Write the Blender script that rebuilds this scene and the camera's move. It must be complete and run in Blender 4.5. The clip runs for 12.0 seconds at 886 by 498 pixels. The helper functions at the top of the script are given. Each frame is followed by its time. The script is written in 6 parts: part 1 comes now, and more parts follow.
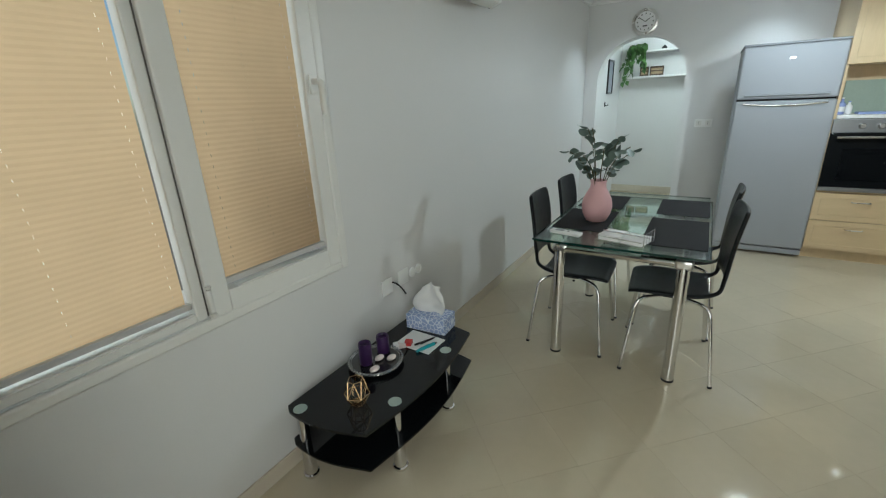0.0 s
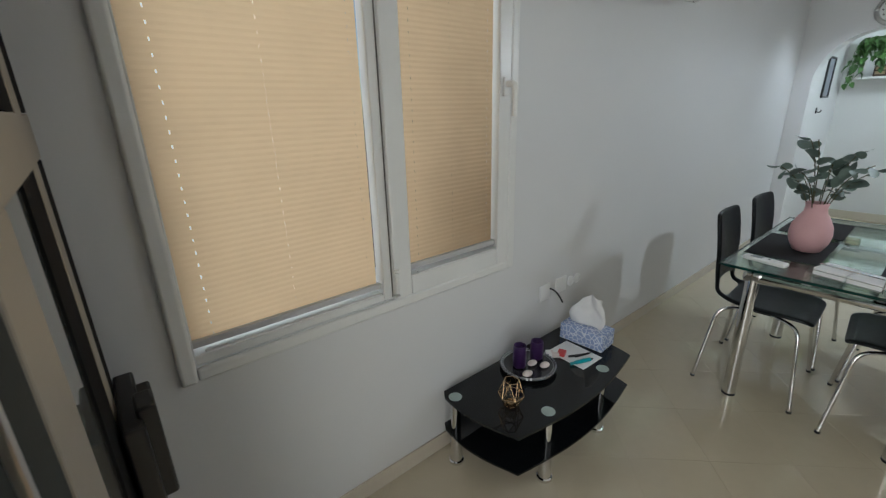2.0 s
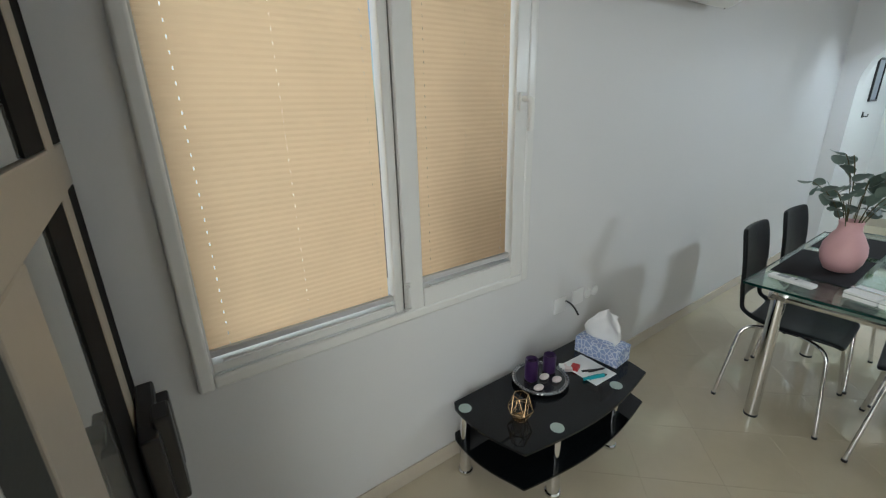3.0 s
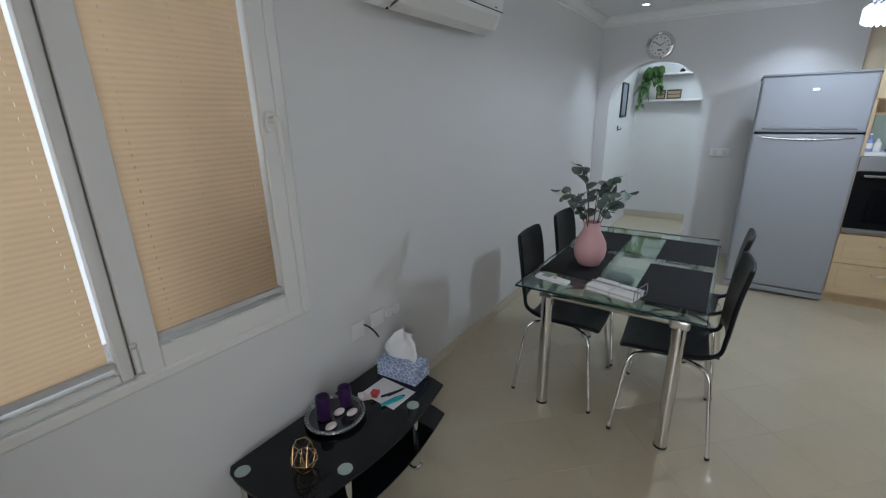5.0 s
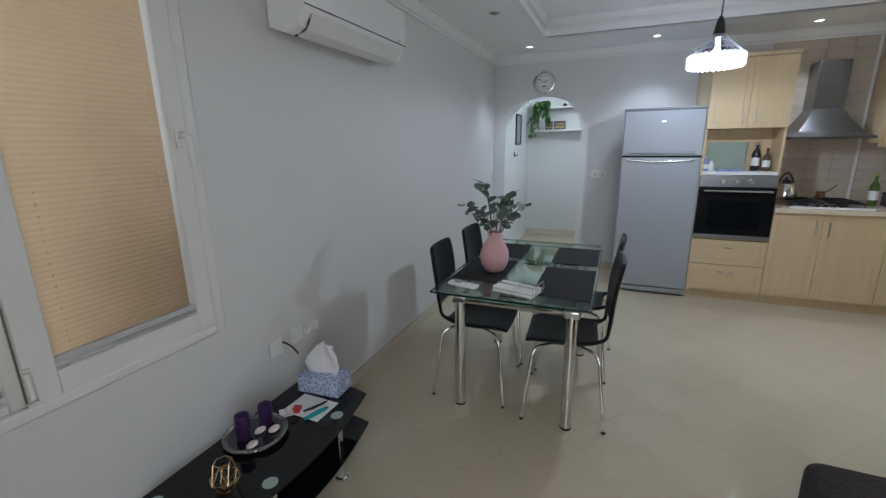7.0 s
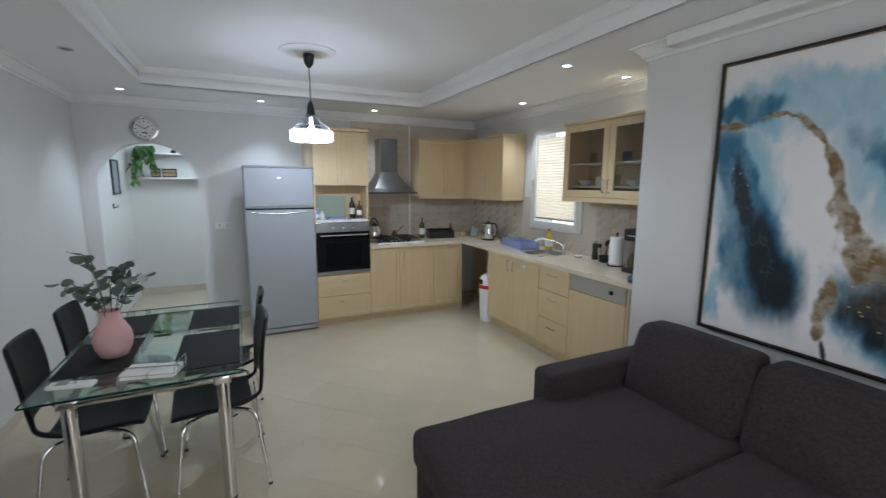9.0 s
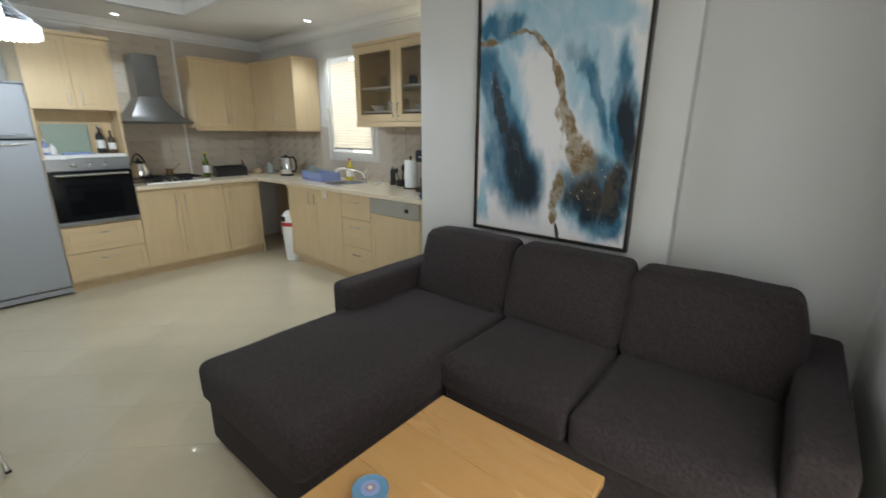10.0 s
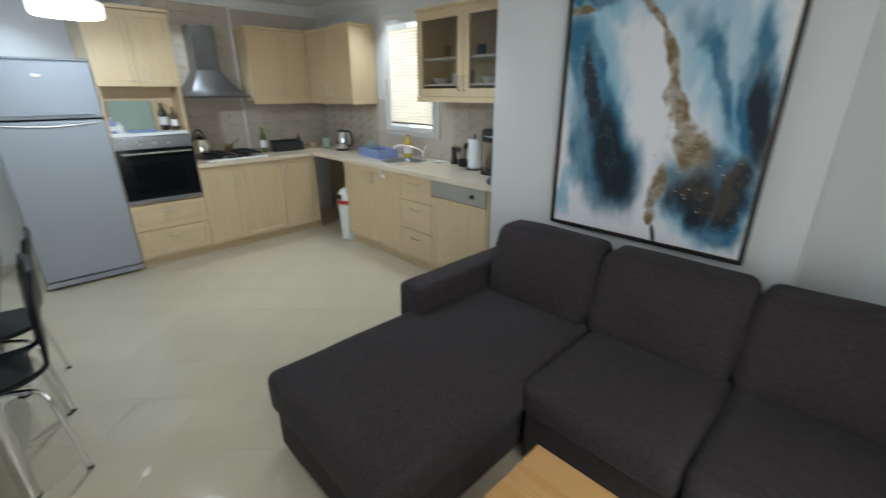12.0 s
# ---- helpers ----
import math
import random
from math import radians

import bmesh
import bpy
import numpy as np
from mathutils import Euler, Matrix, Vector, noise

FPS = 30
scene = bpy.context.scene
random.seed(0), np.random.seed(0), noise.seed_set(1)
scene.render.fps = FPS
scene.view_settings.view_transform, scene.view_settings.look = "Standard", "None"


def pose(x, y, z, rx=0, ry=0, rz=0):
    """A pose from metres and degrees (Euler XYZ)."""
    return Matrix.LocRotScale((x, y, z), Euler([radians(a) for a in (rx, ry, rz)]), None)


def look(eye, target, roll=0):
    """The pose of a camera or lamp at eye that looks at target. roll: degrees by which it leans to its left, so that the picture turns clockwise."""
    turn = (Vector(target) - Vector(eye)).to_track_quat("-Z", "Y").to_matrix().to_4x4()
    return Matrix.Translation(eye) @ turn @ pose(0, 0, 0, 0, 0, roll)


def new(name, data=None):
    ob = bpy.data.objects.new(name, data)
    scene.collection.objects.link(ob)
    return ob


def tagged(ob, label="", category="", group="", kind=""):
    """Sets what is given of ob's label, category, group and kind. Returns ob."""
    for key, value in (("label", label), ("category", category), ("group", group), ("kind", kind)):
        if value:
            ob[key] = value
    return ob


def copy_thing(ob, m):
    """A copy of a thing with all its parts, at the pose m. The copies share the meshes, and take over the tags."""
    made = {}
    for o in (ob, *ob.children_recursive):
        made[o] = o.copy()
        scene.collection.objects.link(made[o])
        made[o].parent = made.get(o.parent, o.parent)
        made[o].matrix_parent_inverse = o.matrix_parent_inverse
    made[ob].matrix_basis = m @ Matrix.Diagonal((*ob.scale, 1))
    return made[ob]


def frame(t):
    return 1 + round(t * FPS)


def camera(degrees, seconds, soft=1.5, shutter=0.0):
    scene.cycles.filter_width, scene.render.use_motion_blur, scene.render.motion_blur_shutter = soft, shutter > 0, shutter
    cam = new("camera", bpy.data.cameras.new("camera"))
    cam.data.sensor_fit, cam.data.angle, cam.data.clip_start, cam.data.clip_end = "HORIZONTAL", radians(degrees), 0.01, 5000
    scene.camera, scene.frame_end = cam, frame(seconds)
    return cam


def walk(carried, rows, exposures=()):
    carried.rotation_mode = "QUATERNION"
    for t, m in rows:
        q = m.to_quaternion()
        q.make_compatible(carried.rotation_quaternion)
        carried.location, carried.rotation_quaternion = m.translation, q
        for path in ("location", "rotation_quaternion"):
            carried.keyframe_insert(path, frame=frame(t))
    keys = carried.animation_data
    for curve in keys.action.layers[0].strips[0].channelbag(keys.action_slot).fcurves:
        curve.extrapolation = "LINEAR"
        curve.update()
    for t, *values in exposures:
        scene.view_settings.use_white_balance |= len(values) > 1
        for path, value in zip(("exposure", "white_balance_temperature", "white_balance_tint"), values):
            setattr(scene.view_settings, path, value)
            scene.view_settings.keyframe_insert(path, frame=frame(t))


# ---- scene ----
cam = camera(92.7, 12.0, soft=1.2, shutter=0.25)
PATH = [
    (0, (1.33, 0.045, 1.436), (0.328, 1.649, 0.785), -2.6),
    (0.5, (1.295, 0.082, 1.415), (0.284, 1.688, 0.784), -2.2),
    (1, (1.232, 0.04, 1.37), (0.071, 1.545, 0.749), -1.8),
    (1.5, (1.176, 0.086, 1.37), (-0.164, 1.43, 0.74), -1.6),
    (2, (1.202, -0.055, 1.449), (-0.261, 1.155, 0.82), -1.5),
    (2.5, (1.214, -0.068, 1.485), (-0.31, 1.063, 0.855), -1.2),
    (3, (1.233, -0.011, 1.514), (-0.303, 1.099, 0.875), -1.4),
    (3.5, (1.251, 0.065, 1.532), (-0.103, 1.384, 0.88), -0.9),
    (3.7, (1.264, 0.108, 1.521), (-0.008, 1.507, 0.87), -1.0),
    (5.3, (1.41, 0.327, 1.541), (0.347, 1.916, 0.953), -1.2),
    (5.5, (1.389, 0.328, 1.522), (0.335, 1.929, 0.953), -1.2),
    (6, (1.395, 0.219, 1.535), (0.347, 1.832, 0.987), -1.4),
    (6.5, (1.451, 0.148, 1.5), (0.521, 1.839, 0.973), -0.8),
    (6.7, (1.461, 0.17, 1.479), (0.609, 1.904, 0.963), -0.8),
    (8.3, (1.487, 0.188, 1.631), (1.639, 2.152, 1.286), 0.4),
    (8.4, (1.46, 0.179, 1.617), (1.736, 2.131, 1.281), 0.6),
    (8.5, (1.44, 0.171, 1.609), (1.844, 2.103, 1.288), 0.6),
    (9, (1.445, -0.003, 1.621), (2.301, 1.778, 1.312), 0.3),
    (9.5, (1.531, -0.113, 1.543), (2.708, 1.469, 1.209), 0.2),
    (10, (1.556, -0.121, 1.426), (3.036, 1.111, 0.886), 0.2),
    (10.5, (1.552, -0.089, 1.402), (3.111, 0.816, 0.536), 0.4),
    (11, (1.656, -0.077, 1.475), (3.233, 0.75, 0.564), 0.6),
    (11.5, (1.708, -0.031, 1.544), (3.268, 0.874, 0.679), 0.2),
    (12, (1.643, 0.183, 1.547), (2.945, 1.529, 0.845), -0.2),
]
EXPOSURES = [(0.0, -0.36, 5690, -3), (0.5, -0.54, 5640, 2), (2.0, -0.44, 5590, 4), (2.5, -0.24, 5570, 3), (3.0, -0.20, 5570, 2), (3.7, -0.42, 5570, 3), (5.3, -0.70, 5440, 8), (6.7, -0.70, 5440, 8),
             (8.3, -0.52, 5480, 6), (9.0, -0.52, 5480, 6), (9.5, -0.44, 5700, 6), (10.0, -0.28, 5800, 2), (10.5, -0.70, 5780, -3), (11.0, -0.82, 5550, -3), (11.5, -0.64, 5430, -3), (12.0, -0.28, 5440, 1)]
walk(cam, [(t, look(eye, target, roll)) for t, eye, target, roll in PATH], EXPOSURES)

# ---- light ----
world = bpy.data.worlds.new("world")
scene.world = world
world.use_nodes = True
wn = world.node_tree
sky = wn.nodes.new("ShaderNodeTexSky")
sky.sky_type, sky.sun_disc = "NISHITA", False
sky.sun_elevation, sky.sun_rotation = radians(48), radians(200)
wn.links.new(sky.outputs[0], wn.nodes["Background"].inputs[0])
wn.nodes["Background"].inputs[1].default_value = 0.12


def lamp(name, kind, m, power, colour, **more):
    data = bpy.data.lights.new(name, kind)
    data.energy, data.color = power, colour
    if kind == "AREA":
        data.shape, data.size, data.size_y = "RECTANGLE", more["size"], more["size_y"]
    if kind == "SPOT":
        data.spot_size, data.spot_blend, data.shadow_soft_size = radians(more["angle"]), 0.7, 0.03
    if kind == "POINT":
        data.shadow_soft_size = more["radius"]
    if kind == "SUN":
        data.angle = radians(0.5)
    ob = new(name, data)
    ob.matrix_world = m
    return ob


lamp("sun", "SUN", look((-6, -9, 12), (0, 0, 0)), 2.5, (1.0, 0.94, 0.86))
# daylight in kitchen window and balcony door; the last is an added room-side fill
lamp("kitchen_daylight", "AREA", look((4.80, 3.70, 1.68), (3, 3.70, 1.6)), 2.0, (1.0, 0.97, 0.92), size=0.8, size_y=1.1)
lamp("balcony_daylight", "AREA", look((2.34, -0.85, 1.2), (2.34, 1, 1.1)), 56, (1.0, 0.97, 0.93), size=1.2, size_y=2.1)
lamp("doorway_fill", "AREA", look((1.83, -0.485, 1.15), (1.95, 1, 1.0)), 29, (1.0, 0.895, 0.81), size=1.0, size_y=2.0)

# ---- materials ----


def material(name, colour, rough=0.5, metal=0.0, var=0.06, scale=6.0, grain=60.0, bump=0.05, coat=0.0, stretch=(1, 1, 1), second=None, emit=0.0, sheen=0.0, spread=0.0, crisp=0.0):
    """A surface with broad stains and fine grain. second: a colour the grain mixes in. spread: brightness that differs from piece to piece."""
    m = bpy.data.materials.new(name)
    m.use_nodes = True
    n, l = m.node_tree.nodes, m.node_tree.links
    b = n["Principled BSDF"]
    co = n.new("ShaderNodeTexCoord")
    mp = n.new("ShaderNodeMapping")
    mp.inputs["Scale"].default_value = stretch
    l.new(co.outputs["Object"], mp.inputs[0])
    broad, fine = n.new("ShaderNodeTexNoise"), n.new("ShaderNodeTexNoise")
    broad.inputs["Scale"].default_value, broad.inputs["Detail"].default_value = scale, 4
    fine.inputs["Scale"].default_value, fine.inputs["Detail"].default_value = grain, 3
    l.new(mp.outputs[0], broad.inputs["Vector"]), l.new(mp.outputs[0], fine.inputs["Vector"])
    mix = n.new("ShaderNodeMix")
    mix.data_type = "RGBA"
    dark = second if second else [c * (1 - 2 * var) for c in colour]
    mix.inputs["A"].default_value, mix.inputs["B"].default_value = (*dark, 1), (*colour, 1)
    add = n.new("ShaderNodeMath")
    add.operation = "MULTIPLY_ADD"
    add.inputs[1].default_value = 0.45
    half = n.new("ShaderNodeMath")
    half.operation = "MULTIPLY"
    half.inputs[1].default_value = 0.75
    l.new(fine.outputs[0], add.inputs[0]), l.new(broad.outputs[0], half.inputs[0]), l.new(half.outputs[0], add.inputs[2])
    sharp = n.new("ShaderNodeMapRange")
    sharp.inputs["From Min"].default_value, sharp.inputs["From Max"].default_value = crisp, 1 - crisp * 0.75
    l.new(add.outputs[0], sharp.inputs["Value"]), l.new(sharp.outputs[0], mix.inputs["Factor"])
    out = mix.outputs["Result"]
    if spread:
        info, hsv, rng = n.new("ShaderNodeObjectInfo"), n.new("ShaderNodeHueSaturation"), n.new("ShaderNodeMapRange")
        rng.inputs["To Min"].default_value, rng.inputs["To Max"].default_value = 1 - spread, 1 + spread
        l.new(info.outputs["Random"], rng.inputs["Value"]), l.new(rng.outputs[0], hsv.inputs["Value"]), l.new(out, hsv.inputs["Color"])
        out = hsv.outputs[0]
    l.new(out, b.inputs["Base Color"])
    rr = n.new("ShaderNodeMapRange")
    rr.inputs["To Min"].default_value, rr.inputs["To Max"].default_value = max(0.02, rough * 0.85), min(1, rough * 1.15)
    l.new(broad.outputs[0], rr.inputs["Value"]), l.new(rr.outputs[0], b.inputs["Roughness"])
    b.inputs["Metallic"].default_value, b.inputs["Coat Weight"].default_value, b.inputs["Sheen Weight"].default_value = metal, coat, sheen
    if bump:
        bp = n.new("ShaderNodeBump")
        bp.inputs["Strength"].default_value, bp.inputs["Distance"].default_value = bump, 0.004
        l.new(fine.outputs[0], bp.inputs["Height"]), l.new(bp.outputs[0], b.inputs["Normal"])
    if emit:
        b.inputs["Emission Color"].default_value, b.inputs["Emission Strength"].default_value = (*colour, 1), emit
    return m


def clear_glass(name, colour=(0.97, 0.975, 0.97), rough=0.0):
    """A thin pane: it lets light straight through and reflects at its face."""
    m = bpy.data.materials.new(name)
    m.use_nodes = True
    n, l = m.node_tree.nodes, m.node_tree.links
    n.remove(n["Principled BSDF"])
    tr, gl, mx, lw = n.new("ShaderNodeBsdfTransparent"), n.new("ShaderNodeBsdfGlossy"), n.new("ShaderNodeMixShader"), n.new("ShaderNodeLayerWeight")
    tr.inputs[0].default_value, gl.inputs["Roughness"].default_value = (*colour, 1), rough
    lw.inputs["Blend"].default_value = 0.5
    po, fr = n.new("ShaderNodeMath"), n.new("ShaderNodeMath")
    po.operation, fr.operation = "POWER", "MULTIPLY_ADD"
    po.inputs[1].default_value, fr.inputs[1].default_value, fr.inputs[2].default_value = 5.0, 0.92, 0.035
    l.new(lw.outputs["Facing"], po.inputs[0]), l.new(po.outputs[0], fr.inputs[0])
    l.new(fr.outputs[0], mx.inputs[0]), l.new(tr.outputs[0], mx.inputs[1]), l.new(gl.outputs[0], mx.inputs[2])
    l.new(mx.outputs[0], n["Material Output"].inputs[0])
    return m


def blind_cloth(name, colour, through_share=0.6):
    m = bpy.data.materials.new(name)
    m.use_nodes = True
    n, l = m.node_tree.nodes, m.node_tree.links
    n.remove(n["Principled BSDF"])
    co, tex = n.new("ShaderNodeTexCoord"), n.new("ShaderNodeTexNoise")
    tex.inputs["Scale"].default_value, tex.inputs["Detail"].default_value = 6, 6
    mix = n.new("ShaderNodeMix")
    mix.data_type = "RGBA"
    mix.inputs["A"].default_value, mix.inputs["B"].default_value = (*[c * 0.84 for c in colour], 1), (*colour, 1)
    l.new(co.outputs["Object"], tex.inputs["Vector"]), l.new(tex.outputs[0], mix.inputs["Factor"])
    df, tl, mx = n.new("ShaderNodeBsdfDiffuse"), n.new("ShaderNodeBsdfTranslucent"), n.new("ShaderNodeMixShader")
    mx.inputs[0].default_value = through_share
    l.new(mix.outputs["Result"], df.inputs[0]), l.new(mix.outputs["Result"], tl.inputs[0])
    l.new(df.outputs[0], mx.inputs[1]), l.new(tl.outputs[0], mx.inputs[2]), l.new(mx.outputs[0], n["Material Output"].inputs[0])
    return m


WALL = material("wall_paint", (0.675, 0.672, 0.665), 0.55, var=0.03, scale=1.5, grain=140, bump=0.04)
CEIL = material("ceiling_paint", (0.82, 0.82, 0.82), 0.7, var=0.02, scale=1.2, grain=120, bump=0.03)
PLASTER = material("white_moulding", (0.80, 0.80, 0.79), 0.6, var=0.03, scale=3, bump=0.02)
PVC = material("white_pvc", (0.73, 0.725, 0.695), 0.32, var=0.03, scale=3, bump=0.01)
TILE = material("polished_floor_tile", (0.565, 0.50, 0.37), 0.06, var=0.07, scale=2.5, grain=18, bump=0.0, spread=0.004)
GROUT = material("floor_grout", (0.545, 0.482, 0.356), 0.09, var=0.1, grain=90)
BASE = material("baseboard_tile", (0.60, 0.54, 0.44), 0.2, var=0.06, scale=4)
BACKTILE = material("splash_tile", (0.57, 0.505, 0.42), 0.28, var=0.14, scale=7, grain=40, bump=0.04, spread=0.07)
TILEGROUT = material("splash_grout", (0.56, 0.50, 0.43), 0.8)
WOOD = material("pale_maple", (0.66, 0.515, 0.315), 0.38, scale=3, grain=26, stretch=(6, 6, 0.7), bump=0.02, second=(0.54, 0.415, 0.24), crisp=0.15)
WOODH = material("pale_maple_across", (0.66, 0.515, 0.315), 0.38, scale=3, grain=26, stretch=(0.7, 0.7, 6), bump=0.02, second=(0.54, 0.415, 0.24), crisp=0.15)
OAK = material("honey_oak", (0.52, 0.295, 0.102), 0.27, scale=2.0, grain=10, stretch=(5, 0.6, 5), bump=0.02, second=(0.41, 0.218, 0.070), crisp=0.05, coat=0.2)
WORKTOP = material("beige_worktop", (0.77, 0.665, 0.505), 0.18, var=0.12, scale=9, grain=120, bump=0.0)
STEEL = material("brushed_steel", (0.33, 0.34, 0.355), 0.32, 0.85, var=0.05, scale=2, grain=90, stretch=(1, 1, 8), bump=0.02)
SILVER = material("silver_enamel", (0.36, 0.38, 0.41), 0.58, 0.30, var=0.05, scale=1.5, grain=160, bump=0.05)
CHROME = material("chrome", (0.75, 0.75, 0.76), 0.08, 1.0, var=0.02, bump=0.0)
NICKEL = material("satin_nickel", (0.58, 0.57, 0.55), 0.28, 1.0, var=0.02, bump=0.0)
BLACKGLASS = material("black_glass", (0.006, 0.007, 0.008), 0.04, var=0.1, bump=0.0)
PANELSTEEL = material("pale_panel_steel", (0.45, 0.44, 0.40), 0.38, 0.5, var=0.05, scale=2, grain=90, stretch=(8, 8, 1), bump=0.02)
OVENGLASS = material("oven_glass", (0.009, 0.010, 0.011), 0.10, var=0.1, bump=0.0)
for dark in (BLACKGLASS, OVENGLASS):
    dark.node_tree.nodes["Principled BSDF"].inputs["Specular IOR Level"].default_value = 0.32
BLACK = material("black_plastic", (0.012, 0.012, 0.013), 0.35, var=0.15, bump=0.03)
GREYRUBBER = material("grey_rubber", (0.27, 0.27, 0.255), 0.7, var=0.1, bump=0.02)
DARKSEAL = material("grey_brown_seal", (0.17, 0.155, 0.135), 0.7, var=0.15)
RUBBER = material("dark_gasket", (0.010, 0.010, 0.010), 0.9, var=0.2)
RUBBER.node_tree.nodes["Principled BSDF"].inputs["Specular IOR Level"].default_value = 0.1
LEATHER = material("black_leatherette", (0.006, 0.007, 0.0085), 0.34, var=0.2, scale=8, grain=240, bump=0.25)
SOFA = material("charcoal_weave", (0.052, 0.0405, 0.0425), 0.97, second=(0.0095, 0.0075, 0.0079), scale=85, grain=250, bump=0.8, sheen=0.05, crisp=0.30)
WHITE = material("white_gloss", (0.80, 0.80, 0.79), 0.3, var=0.02, bump=0.0)
DOORCREAM = material("dark_cream_aluminium", (0.35, 0.31, 0.245), 0.4, var=0.1, scale=6, bump=0.02)
DULLCREAM = material("dull_cream_aluminium", (0.52, 0.515, 0.50), 0.4, var=0.06, scale=4, bump=0.02)
DARKSTEEL = material("dark_brushed_steel", (0.20, 0.195, 0.19), 0.34, 0.85, var=0.06, scale=2, grain=90, stretch=(1, 1, 8), bump=0.02)
GREYPANEL = material("grey_screen_frame", (0.034, 0.039, 0.037), 0.85, var=0.15, scale=12, grain=300, bump=0.1)
DAYLIGHT = material("daylight_haze", (1.0, 0.97, 0.93), 1.0, var=0.0, bump=0.0, emit=1.42)
GLASS = clear_glass("clear_glass")
TABLEGLASS = clear_glass("table_glass", (0.88, 0.945, 0.92))
BLIND = blind_cloth("tan_pleated_cloth", (0.775, 0.565, 0.345), 0.80)
BLINDLIGHT = blind_cloth("cream_pleated_cloth", (0.95, 0.84, 0.69))
# translucent white for the strip that stands in for daylight under the blinds
LIGHTSTRIP = blind_cloth("daylit_gap_white", (0.95, 0.95, 0.94), 0.85)
DOORCLOTH = blind_cloth("pale_screen_cloth", (0.70, 0.69, 0.63), 0.5)
BLUEGLAZE = material("blue_glaze", (0.10, 0.20, 0.34), 0.25, var=0.1, bump=0.0)
GREENGLASS = material("green_bottle_glass", (0.085, 0.135, 0.02), 0.08, var=0.15, bump=0.0)
YELLOWSOAP = material("yellow_liquid_soap", (0.62, 0.50, 0.05), 0.2, var=0.08, bump=0.0)
BLUEPLASTIC = material("periwinkle_plastic", (0.27, 0.34, 0.62), 0.35, var=0.05)
RED = material("red_plastic", (0.50, 0.04, 0.04), 0.35, var=0.08)
PAPER = material("white_paper", (0.82, 0.82, 0.82), 0.85, var=0.03, grain=120, bump=0.1)
PINK = material("matt_pink_ceramic", (0.68, 0.41, 0.42), 0.5, var=0.05, scale=10, bump=0.05)
PURPLE = material("purple_wax", (0.038, 0.012, 0.075), 0.35, var=0.15, scale=12)
WAX = material("white_wax", (0.72, 0.63, 0.62), 0.5, var=0.05)
GOLD = material("gold_wire", (0.50, 0.36, 0.20), 0.25, 1.0, var=0.08, bump=0.0)
DARKWOOD = material("dark_wood", (0.10, 0.065, 0.04), 0.5, var=0.2, scale=8, grain=60)
LEAF = material("eucalyptus_leaf", (0.135, 0.185, 0.155), 0.5, var=0.15, scale=20, grain=90, spread=0.3)
IVY = material("ivy_leaf", (0.07, 0.16, 0.035), 0.5, var=0.15, scale=20, grain=90, spread=0.3)
STEM = material("green_stem", (0.10, 0.09, 0.04), 0.6, var=0.15)
MAT = material("woven_placemat", (0.022, 0.022, 0.024), 0.75, var=0.2, scale=30, grain=500, bump=0.5)
for dark in (LEATHER, MAT, SOFA, GREYPANEL):
    dark.node_tree.nodes["Principled BSDF"].inputs["Specular IOR Level"].default_value = 0.25

# ---- mesh helpers ----


def box(bm, x0, x1, y0, y1, z0, z1, bevel=0.0, seg=2):
    flat = bm.faces.layers.int.get("flat") or bm.faces.layers.int.new("flat")
    got = bmesh.ops.create_cube(bm, size=1, matrix=Matrix.Translation(((x0 + x1) / 2, (y0 + y1) / 2, (z0 + z1) / 2)) @ Matrix.Diagonal((x1 - x0, y1 - y0, z1 - z0, 1)))
    if bevel:
        edges = list({e for v in got["verts"] for e in v.link_edges})
        bmesh.ops.bevel(bm, geom=edges, offset=bevel, segments=seg, profile=0.5, affect="EDGES")
        bm.normal_update()
        for f in bm.faces:
            if f[flat] == 0:
                f[flat] = 2 if max(abs(c) for c in f.normal) > 0.9999 else 1
    return bm


def one(*args, **kw):
    return box(bmesh.new(), *args, **kw)


def cyl(bm, p, q, r, r2=None, seg=20):
    p, q = Vector(p), Vector(q)
    m = Matrix.Translation((p + q) / 2) @ (q - p).to_track_quat("Z", "Y").to_matrix().to_4x4()
    bmesh.ops.create_cone(bm, cap_ends=True, segments=seg, radius1=r, radius2=r if r2 is None else r2, depth=(q - p).length, matrix=m)
    return bm


def lathe(bm, profile, at=(0, 0, 0), seg=32):
    """Turn a profile of (radius, height) about z."""
    rings = []
    for r, z in profile:
        rings.append([bm.verts.new((at[0] + r * math.cos(a), at[1] + r * math.sin(a), at[2] + z)) for a in (2 * math.pi * k / seg for k in range(seg))])
    for a, b in zip(rings, rings[1:]):
        for k in range(seg):
            bm.faces.new((a[k], a[(k + 1) % seg], b[(k + 1) % seg], b[k]))
    bm.faces.new(rings[0][::-1]), bm.faces.new(rings[-1])
    return bm


def tube(bm, pts, r, seg=10):
    """A round bar along the points."""
    pts = [Vector(p) for p in pts]
    rings, side = [], None
    for i, p in enumerate(pts):
        d = (pts[min(i + 1, len(pts) - 1)] - pts[max(i - 1, 0)]).normalized()
        side = (d.orthogonal() if side is None else side - d * side.dot(d)).normalized()
        up = d.cross(side)
        rings.append([bm.verts.new(p + r * (math.cos(a) * side + math.sin(a) * up)) for a in (2 * math.pi * k / seg for k in range(seg))])
    for a, b in zip(rings, rings[1:]):
        for k in range(seg):
            bm.faces.new((a[k], a[(k + 1) % seg], b[(k + 1) % seg], b[k]))
    bm.faces.new(rings[0][::-1]), bm.faces.new(rings[-1])
    return bm


